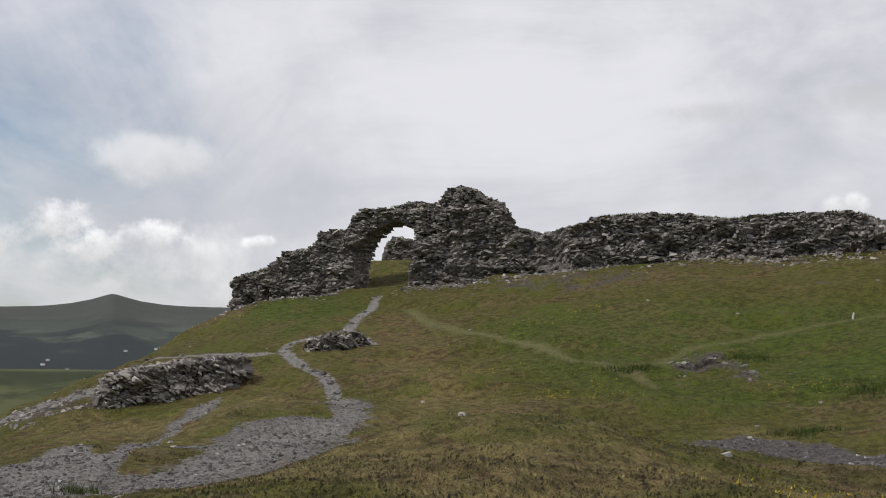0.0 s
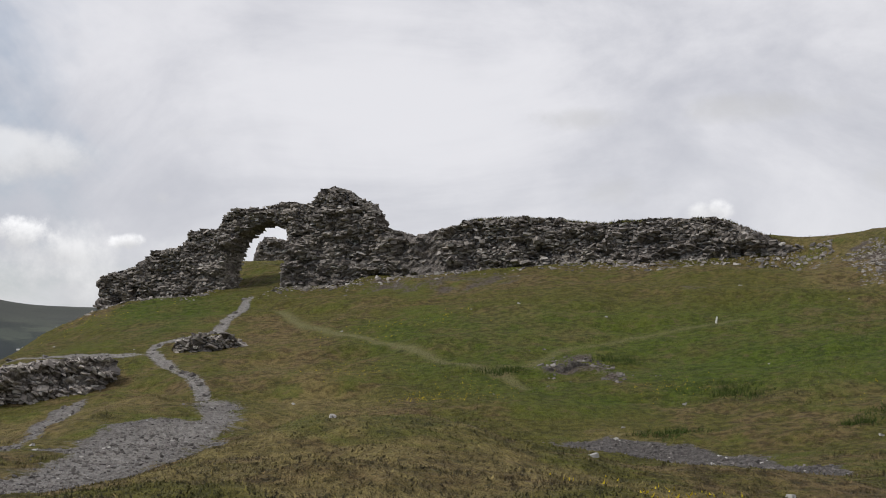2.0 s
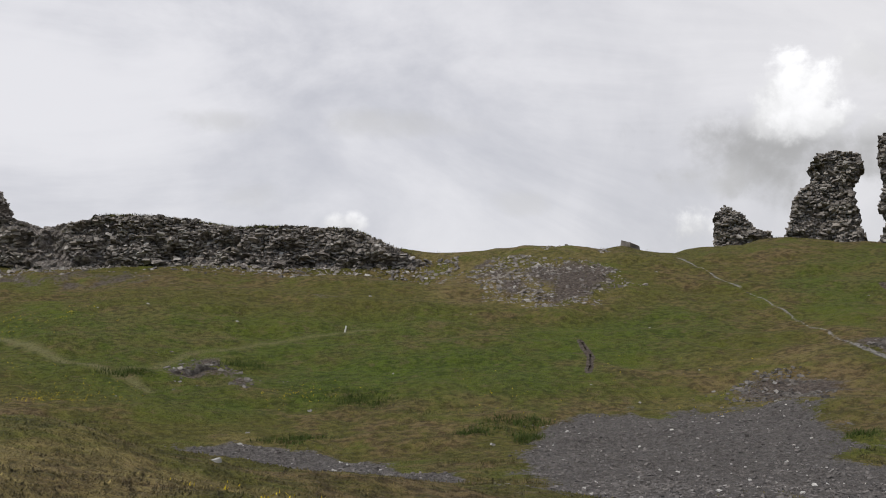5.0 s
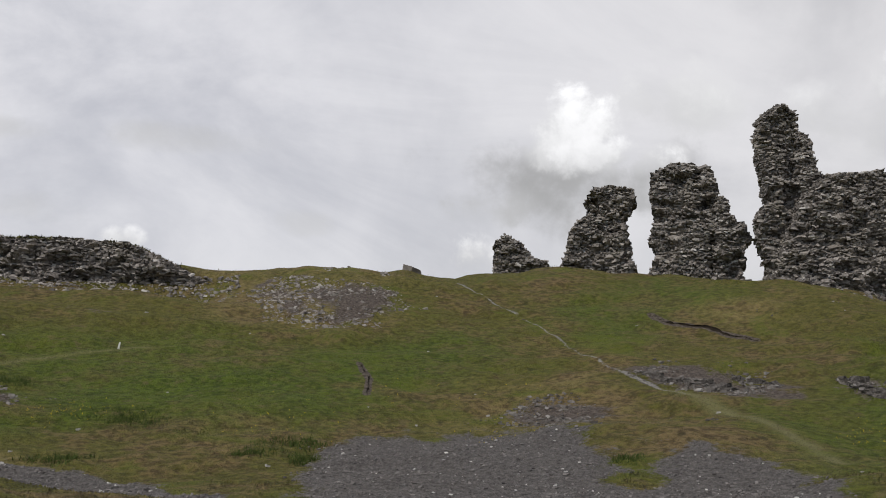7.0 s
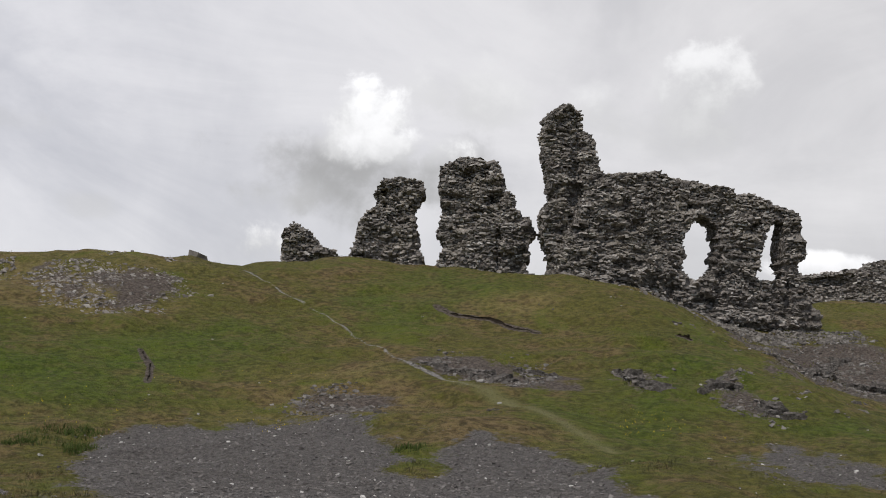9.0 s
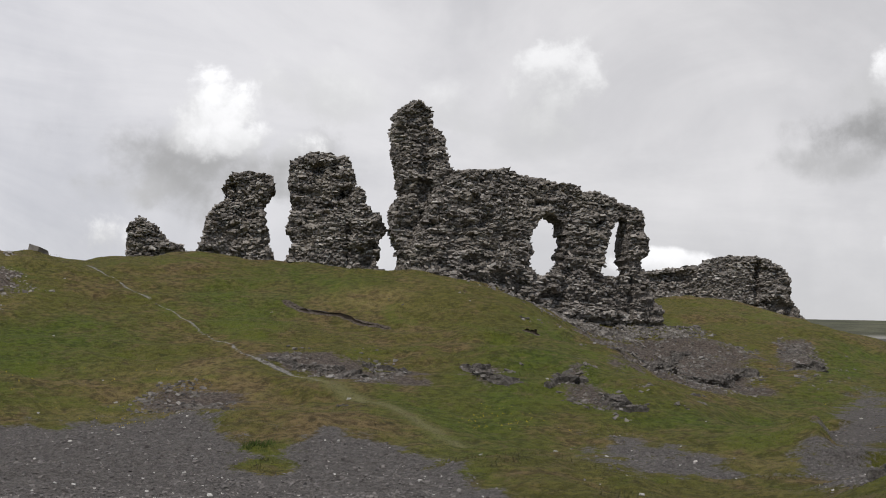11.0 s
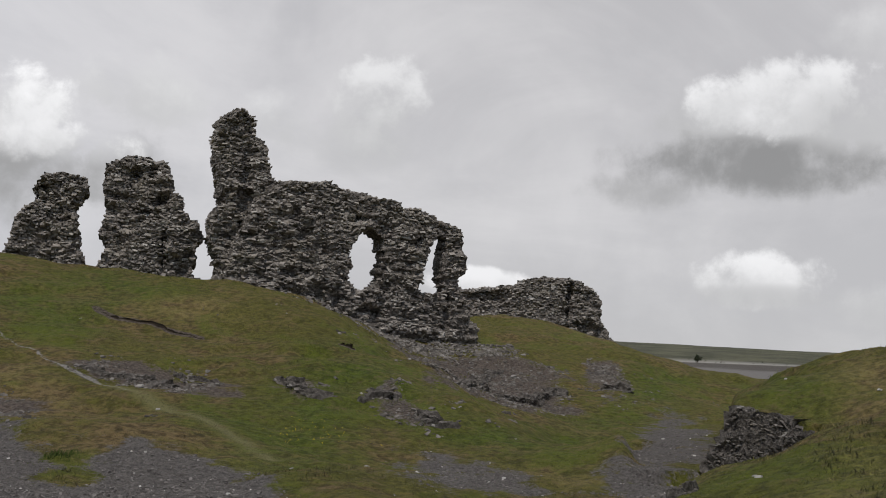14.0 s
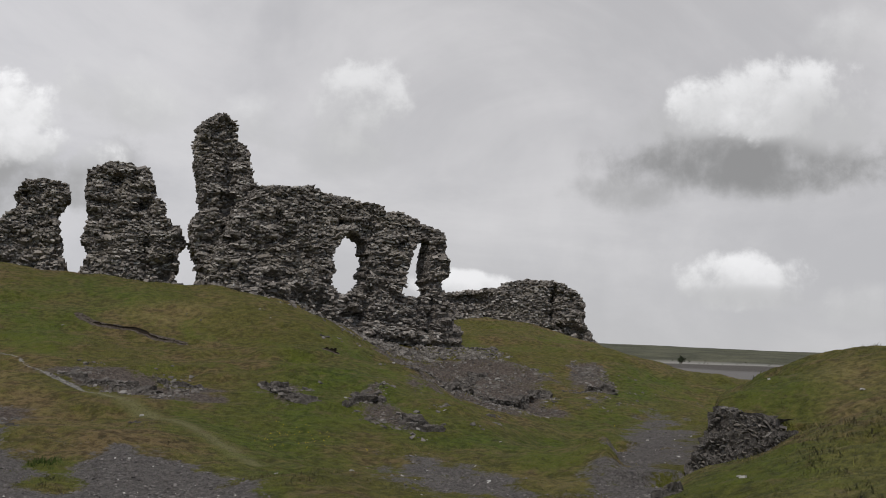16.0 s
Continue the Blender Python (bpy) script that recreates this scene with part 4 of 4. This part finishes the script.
CLIFF = [(-1.7, 0.7), (-1.3, 1.65), (-1.02, 2.0), (-0.79, 2.4), (-0.72, 2.85), (-0.26, 2.7), (0.43, 2.57), (1.1, 2.34), (1.6, 2.12), (1.5, 1.2), (0.3, 0.5)]
ruin("rock_cliff", "dark crumbling rock face under the turf of the ditch bank", (29.14, 10.57), 182.0, [(CLIFF, [], -0.15, 1.3)], category="rock", size=0.4, seed=25, rock="dark", plain=[(-3.0, 3.0, 0.0, 4.0)])
LEDGE = [(-0.5, 0.2), (-0.22, 0.95), (0.0, 1.1), (0.28, 1.04), (0.5, 0.2)]
ruin("rock_ledge", "low pale rock ledge at the lip of the ditch", (19.3, 8.27), 166.8, [(LEDGE, [], 0.0, 0.8)], category="rock", size=0.36, seed=27, rock="dark")


def strata(p, q, rise, seed):
    """A low broken ledge of bedrock breaking out of the slope between two plan points."""
    run = math.hypot(q[0] - p[0], q[1] - p[1])
    u = np.linspace(0, 1, 9)
    g = np.random.default_rng(seed)
    z = height(p[0] + (q[0] - p[0]) * u, p[1] + (q[1] - p[1]) * u)
    top = z + 0.75 * rise * np.sin(np.pi * np.clip(u, 0.04, 0.96)) ** 0.5 * g.uniform(0.45, 1.1, 9)
    outline = [(a * run, b) for a, b in zip(u, top)] + [(a * run, b - 0.4) for a, b in zip(u[::-1], z[::-1])]
    ruin("rock_ledge", "low ledge of dark broken bedrock in the turf slope", p, math.degrees(math.atan2(q[0] - p[0], q[1] - p[1])), [(outline, [], 0.0, 0.7)], category="rock", size=0.55, seed=seed, rock="dark")


LEDGES = [((24.6, 29.2), (25.4, 26.1), 0.3), ((26.8, 27.5), (27.3, 26.0), 0.22), ((28.6, 25.5), (27.1, 22.3), 0.3), ((28.2, 21.2), (30.1, 21.3), 0.35), ((28.9, 20.2), (28.1, 19.1), 0.3), ((36.0, 24.6), (49.3, 29.8), 0.5), ((33.9, 22.7), (48.6, 26.0), 0.5), ((50.0, 25.6), (50.0, 24.1), 0.5), ((6.5, 35.2), (7.7, 35.5), 0.22)]
for number, (p, q, rise) in enumerate(LEDGES):
    strata(p, q, rise, 400 + number)


# ---------------------------------------------------------------- scattered stone
def spread(n, near, deep, seed, low=-23.0, high=79.0):
    """Places over the visible sector, as dense in sight near as far."""
    g = np.random.default_rng(seed)
    a, r = np.radians(g.uniform(low, high, n)), np.exp(g.uniform(math.log(near), math.log(deep), n))
    return r * np.sin(a), r * np.cos(a), g


def scatter_stones(name, label, x, y, g, small, large, mat, sink=0.25):
    n = len(x)
    s = small * (large / small) ** (g.random(n) ** 2.2)
    size = np.column_stack([s * g.uniform(0.8, 1.5, n), s * g.uniform(0.7, 1.2, n), s * g.uniform(0.35, 0.75, n)])
    c = np.column_stack([x, y, height(x, y) + size[:, 2] * (0.5 - sink)])
    e = np.column_stack([g.normal(0, 0.3, n), g.normal(0, 0.3, n), g.uniform(0, 6.28, n)])
    return tagged(joined_stones(name, c, size, e, mat), label, "stones", kind="stuff")


def gravel_material():
    mat, k = material("gravel_stone")
    rnd = k.n("ShaderNodeNewGeometry").outputs["Random Per Island"]
    c = k.mix(rnd, (0.085, 0.077, 0.073), (0.23, 0.212, 0.20))
    finish(k, k.mix(k.ramp(rnd, 0.965, 0.985), c, (0.55, 0.53, 0.50)), 0.9)
    return mat


PEBBLE = gravel_material()
px, py, g = spread(150000, 9, 48, 51)
keep = gravel_mask(px, py) + vnoise(px, py, 0.9, 3.0, 3) * 0.35 > g.uniform(0.35, 0.9, len(px))
scatter_stones("gravel", "loose grey slate chippings in the hollow", px[keep], py[keep], g, 0.02, 0.075, PEBBLE)
# broken rock showing through the turf, patch by patch
for number, (edge, weight, pts) in enumerate(BARE[:9]):
    p, g = np.array(pts), np.random.default_rng(300 + number)
    lo, hi = p.min(axis=0) - 0.6, p.max(axis=0) + 0.6
    n = min(16000, int(np.prod(hi - lo) * (190 if number in (5, 6) else 110)))
    qx, qy = g.uniform(lo[0], hi[0], n), g.uniform(lo[1], hi[1], n)
    keep = regions(qx, qy, [(0.6, 1.0, pts)]) + vnoise(qx, qy * 1.6, 0.75, 70.0 + number, 3) * 1.3 > g.uniform(0.45, 1.6, n)
    scatter_stones("rock_patch", "broken grey rock showing through thin turf", qx[keep], qy[keep], g, 0.035, 0.17, ROCK if number == 8 else STONE if number == 1 else DARK_ROCK, 0.5)
# scree under the hall wall
g = np.random.default_rng(55)
u, v = g.uniform(-5.5, 8.0, 11000), np.abs(g.normal(0, 2.6, 11000))
hd = np.array([math.sin(radians(HALL_AZ)), math.cos(radians(HALL_AZ))])
px, py = HALL_AT[0] + u * hd[0] + v * hd[1], HALL_AT[1] + u * hd[1] - v * hd[0]
lie = vnoise(px, py, 0.6, 14.0, 3) > g.uniform(-0.6, 0.2, len(px)) + 0.12 * v
px, py = px[lie], py[lie]
scatter_stones("scree", "loose wall stones fallen below the hall", px, py, g, 0.05, 0.22, DARK_ROCK, 0.35)
# fallen stone along the foot of the gate and curtain walls
u, v = g.uniform(-8, 24, 3600), np.abs(g.normal(0.0, 1.3, 3600))
hd = np.array([math.sin(radians(112)), math.cos(radians(112))])
px, py = -2.34 + u * hd[0] + v * hd[1], 56.95 + u * hd[1] - v * hd[0]
ok = ((u < -1.9) | (u > 0.9)) & (vnoise(u, v, 0.45, 19.0, 3) > g.uniform(-0.5, 0.4, len(u)))
scatter_stones("fallen_stones", "stones fallen along the foot of the wall", px[ok], py[ok], g, 0.04, 0.2, STONE, 0.3)
# stony line of the hill path
px, py, g = spread(40000, 20, 62, 57)
keep = tracks(px, py, PATHS) > g.uniform(0.75, 1.1, len(px))
scatter_stones("path_stones", "pale stones strewn along the worn path", px[keep], py[keep], g, 0.06, 0.22, PEBBLE, 0.3)

# single stones on the turf
PALE = plain_material("pale_stone", (0.26, 0.25, 0.23), (0.48, 0.46, 0.43), 6.0)
PALE_MESHES = [mesh_of("loose_stone", s, BOX_FACES, PALE) for s in SHAPES[:6]]
px, py, g = spread(420, 13, 50, 59)
clear = (gravel_mask(px, py) < 0.3) & (np.hypot(px, py) < 52)
for x, y in list(zip(px[clear], py[clear]))[:95] + [(7.1, 29.3), (6.6, 27.9), (7.0, 43.8)]:
    s = float(g.uniform(0.04, 0.10))
    ob = new("loose_stone", PALE_MESHES[int(g.integers(0, 6))])
    ob.matrix_basis = Matrix.LocRotScale(Vector((x, y, float(height(np.array([x]), np.array([y]))[0]) + s * 0.12)), Euler((g.normal(0, 0.2), g.normal(0, 0.2), g.uniform(0, 6.28))), Vector((s * 1.3, s, s * 0.6)))
    tagged(ob, "pale loose stone lying in short turf", "stone", "loose stones on the turf")
boulder = new("boulder", ROCK_MESHES[3])
boulder.matrix_basis = Matrix.LocRotScale(Vector((27.2, 46.7, 7.2)), Euler((0.1, 0.1, 0.4)), Vector((0.9, 0.6, 0.5)))
tagged(boulder, "grey boulder on the skyline of the bank", "boulder")


# ---------------------------------------------------------------- plants
def cover_layers(me, x, y):
    for key, v in (("dry", regions(x, y, DRY)), ("worn", np.clip(tracks(x, y, TRODDEN), 0, 1)), ("lush", regions(x, y, LUSH))):
        me.attributes.new(key, "FLOAT", "POINT").data.foreach_set("value", v.astype(np.float32))


def blades(name, label, x, y, g, per, tall, wide, spreadout, mat, category="grass", base=None):
    """Tufts of bent blades, each one a narrow triangle."""
    n = len(x) * per
    bx = np.repeat(x, per) + g.normal(0, spreadout, n)
    by = np.repeat(y, per) + g.normal(0, spreadout, n)
    h = np.repeat(g.uniform(0.6, 1.3, len(x)), per) * g.uniform(tall[0], tall[1], n)
    a = g.uniform(0, 6.283, n)
    w = g.uniform(wide[0], wide[1], n)
    lean = g.normal(0, 0.45, (n, 2)) * h[:, None]
    z = (height(bx, by) if base is None else np.repeat(base, per)) - 0.01
    co = np.empty((n, 3, 3))
    co[:, 0] = np.column_stack([bx - np.cos(a) * w, by - np.sin(a) * w, z])
    co[:, 1] = np.column_stack([bx + np.cos(a) * w, by + np.sin(a) * w, z])
    co[:, 2] = np.column_stack([bx + lean[:, 0], by + lean[:, 1], z + h])
    me = bpy.data.meshes.new(name)
    me.vertices.add(n * 3)
    me.vertices.foreach_set("co", co.ravel())
    me.loops.add(n * 3)
    me.loops.foreach_set("vertex_index", np.arange(n * 3))
    me.polygons.add(n)
    me.polygons.foreach_set("loop_start", np.arange(n) * 3)
    me.update(calc_edges=True)
    cover_layers(me, co[:, :, 0].ravel(), co[:, :, 1].ravel())
    me.materials.append(mat)
    return tagged(new(name, me), label, category, kind="stuff")


px, py, g = spread(150000, 7.0, 64, 61)
clear = gravel_mask(px, py) + vnoise(px, py, 0.9, 3.0, 3) * 0.35 + regions(px, py, BARE) * 0.5 < g.uniform(0.3, 0.7, len(px))
blades("grass", "short hill turf, green with straw-coloured stems", px[clear], py[clear], g, 3, (0.012, 0.038), (0.006, 0.014), 0.05, GRASS)
px, py, g = spread(26000, 9.0, 60, 63)
lump = vnoise(px, py, 0.5, 9.0, 3) + vnoise(px, py, 2.5, 8.0, 2) * 0.5
clear = (lump > 0.30) & (gravel_mask(px, py) < 0.35) & (np.hypot(px, py) > 17)
blades("tussocks", "longer tufts of rough hill grass", px[clear], py[clear], g, 7, (0.04, 0.12), (0.008, 0.016), 0.11, GRASS)

# turf along the top of the curtain wall
g = np.random.default_rng(65)
u, v = g.uniform(9.0, 23.6, 4200), g.uniform(0.1, 1.8, 4200)
tops = CURTAIN[1:12]
cap = np.interp(u, [p[0] for p in tops], [p[1] for p in tops]) + vnoise(u, v, 0.8, 5.0, 2) * 0.05
grown = vnoise(u, v * 0.5, 0.35, 7.0, 2) > g.uniform(-0.7, 0.3, len(u))
hd = np.array([math.sin(radians(112)), math.cos(radians(112))])
px, py = -2.34 + u * hd[0] - v * hd[1], 56.95 + u * hd[1] + v * hd[0]
blades("turf_cap", "turf growing along the top of the broken wall", px[grown], py[grown], g, 6, (0.05, 0.14), (0.012, 0.03), 0.06, GRASS, base=cap[grown])

RUSH = plain_material("rush_green", (0.035, 0.055, 0.010), (0.075, 0.10, 0.022), 3.0)
for x, y, half in ((7.9, 28.2, 0.75), (13.2, 27.7, 0.7), (11.8, 26.9, 0.5), (12.6, 26.0, 0.5), (17.6, 21.0, 0.35), (-5.1, 18.3, 0.25), (5.2, 35.5, 0.7), (10.4, 31.6, 0.9), (8.6, 36.4, 0.7)):
    g = np.random.default_rng(int(x * 10 + 900))
    n = int(90 * half)
    tagged(blades("rush_clump", "dark green clump of rushes in the turf", x + g.normal(0, half * 0.55, n), y + g.normal(0, half * 0.4, n), g, 7, (0.06, 0.17), (0.008, 0.016), 0.08, RUSH, "rushes"), kind="stuff")

FLOWER = plain_material("yellow_petals", (0.40, 0.31, 0.015), (0.66, 0.52, 0.04), 5.0)
for x, y, half, n in ((2.7, 33.1, 0.6, 170), (3.9, 33.8, 0.8, 170), (3.0, 43.0, 1.2, 220), (1.1, 37.3, 0.9, 150), (9.3, 32.5, 0.7, 110), (3.0, 11.4, 0.35, 150), (-9.0, 53.6, 1.4, 260), (24.9, 20.4, 0.8, 110), (18.0, 26.6, 0.6, 40), (42.5, 20.5, 0.8, 90), (14.0, 30.0, 1.2, 70), (19.0, 31.0, 1.6, 60)):
    n = n // 2
    g = np.random.default_rng(int(x * 10 + 700))
    fx, fy = x + g.normal(0, half, n), y + g.normal(0, half * 0.9, n)
    blades("buttercups", "scattered small yellow flowers in the grass", fx, fy, g, 2, (0.03, 0.06), (0.008, 0.015), 0.03, FLOWER, "flowers")

# ---------------------------------------------------------------- turf scar, marker and far country
EARTH = plain_material("dark_earth", (0.020, 0.015, 0.011), (0.06, 0.045, 0.032), 6.0, 1.0)


def turf_scar(pts, rise):
    """A low step of bare earth under an overhanging lip of turf."""
    bm = bmesh.new()
    g = np.random.default_rng(71)
    rows = []
    p = np.array(pts)
    t = np.linspace(0, len(p) - 1, 30)
    x, y = np.interp(t, range(len(p)), p[:, 0]), np.interp(t, range(len(p)), p[:, 1])
    z = height(x, y)
    for i in range(30):
        k = rise * (0.45 + 1.5 * vnoise(np.array([i * 0.31]), np.array([x[0]]), 1.0, 3.0, 2)[0]) * math.sin(math.pi * (i + 0.5) / 30) ** 0.5 * g.uniform(0.7, 1.3)
        q = Vector((x[i], y[i], z[i])) + Vector((0, g.normal(0, 0.06), 0))
        back = Vector((x[i], y[i], 0)).normalized()
        rows.append([bm.verts.new(q - back * 0.05 + Vector((0, 0, -0.03))), bm.verts.new(q + Vector((0, 0, k * 0.5))), bm.verts.new(q - back * 0.05 + Vector((0, 0, k))), bm.verts.new(q + back * 0.14 + Vector((0, 0, k * 0.6)))])
    for a, b in zip(rows[:-1], rows[1:]):
        for j in range(3):
            bm.faces.new([a[j], b[j], b[j + 1], a[j + 1]])
    me = bpy.data.meshes.new("turf_scar")
    bm.to_mesh(me)
    bm.free()
    me.materials.append(EARTH)
    return tagged(new("turf_scar", me), "dark crack of bare earth under a turf lip", "turf scar", kind="structure")


for _, _, scar in SCARS:
    turf_scar(scar, 0.1)

WHITE = plain_material("white_paint", (0.62, 0.61, 0.58), (0.78, 0.77, 0.74), 20.0, 0.6)
bm = bmesh.new()
bmesh.ops.create_cone(bm, segments=8, radius1=0.035, radius2=0.028, depth=0.24, cap_ends=True)
bmesh.ops.bevel(bm, geom=bm.edges[:], offset=0.006, segments=1, affect="EDGES")
me = bpy.data.meshes.new("marker_peg")
bm.to_mesh(me)
bm.free()
me.materials.append(WHITE)
peg = new("marker_peg", me)
peg.matrix_basis = pose(12.6, 39.5, float(height(np.array([12.6]), np.array([39.5]))[0]) + 0.09, 6, 8, 0)
tagged(peg, "short white marker peg stuck in the grass slope", "peg")

LEAF = plain_material("far_leaves", (0.022, 0.030, 0.016), (0.055, 0.066, 0.034), 0.5)
BARK = plain_material("far_bark", (0.05, 0.04, 0.03), (0.10, 0.08, 0.06), 2.0)


def crown_mesh(x, y, z, size, g, leaves=60):
    """Small leaf clumps round several boughs."""
    boughs = g.normal(0, 0.26, (7, 3)) * size + np.array([0, 0, size * 0.75])
    c = boughs[g.integers(0, 7, leaves)] + g.normal(0, 0.17, (leaves, 3)) * size
    tri = g.normal(0, 0.11, (leaves, 3, 3)) * size
    return (c[:, None] + tri) + np.array([x, y, z])


def leaf_object(name, co, mat):
    n = len(co)
    me = bpy.data.meshes.new(name)
    me.vertices.add(n * 3)
    me.vertices.foreach_set("co", co.ravel())
    me.loops.add(n * 3)
    me.loops.foreach_set("vertex_index", np.arange(n * 3))
    me.polygons.add(n)
    me.polygons.foreach_set("loop_start", np.arange(n) * 3)
    me.update(calc_edges=True)
    me.materials.append(mat)
    return new(name, me)


def on_ground(az, r):
    x, y = r * math.sin(radians(az)), r * math.cos(radians(az))
    return x, y, float(height(np.array([x]), np.array([y]))[0])


g = np.random.default_rng(81)
x, y, z = on_ground(67.3, 1990)
tree = tagged(new("tree"), "lone dark tree on the far moor edge", "tree")
crown = leaf_object("crown", crown_mesh(x, y, z, 8.0, g, 420), LEAF)
crown.parent = tree
bm = bmesh.new()
bmesh.ops.create_cone(bm, segments=8, radius1=0.6, radius2=0.25, depth=8, cap_ends=True, matrix=Matrix.Translation((x, y, z + 3)))
me = bpy.data.meshes.new("trunk")
bm.to_mesh(me)
bm.free()
me.materials.append(BARK)
new("trunk", me).parent = tree
bushes = [crown_mesh(*on_ground(a, r), s, g, 30) for a, r, s in zip(g.uniform(66, 80, 46), g.normal(2030, 30, 46), g.uniform(1.5, 4.0, 46))]
tagged(leaf_object("far_bushes", np.vstack(bushes), LEAF), "sparse dark bushes along the far scarp", "bushes", kind="stuff")

LIME, SLATE = plain_material("limewash", (0.6, 0.59, 0.56), (0.74, 0.73, 0.70), 1.0), plain_material("roof_slate", (0.10, 0.10, 0.11), (0.18, 0.18, 0.19), 1.0)
for a, r in ((-17.2, 2700), (-17.0, 2760), (-12.5, 2950), (-12.3, 2980), (-10.2, 3000), (-9.6, 3010), (-16.2, 2650), (-13.8, 2900)):
    x, y, z = on_ground(a, r)
    house = tagged(new("farmhouse"), "tiny white farmhouse with a grey roof far in the valley", "house", "far farmhouses")
    for key, mat in (("wall", LIME), ("roof", SLATE)):
        bm = bmesh.new()
        if key == "wall":
            bmesh.ops.create_cube(bm, size=1, matrix=Matrix.Translation((0, 0, 1.6)) @ Matrix.Diagonal((7.6, 4.6, 3.8, 1)))
        else:
            vs = [bm.verts.new(q) for q in ((-4, -2.6, 3.4), (4, -2.6, 3.4), (4, 2.6, 3.4), (-4, 2.6, 3.4), (-4, 0, 5.4), (4, 0, 5.4))]
            for f in ((0, 1, 5, 4), (2, 3, 4, 5), (0, 4, 3), (1, 2, 5), (3, 2, 1, 0)):
                bm.faces.new([vs[i] for i in f])
        me = bpy.data.meshes.new(key)
        bm.to_mesh(me)
        bm.free()
        me.materials.append(mat)
        new(key, me).parent = house
    house.matrix_basis = pose(x, y, z, 0, 0, float(g.uniform(-50, 50)))
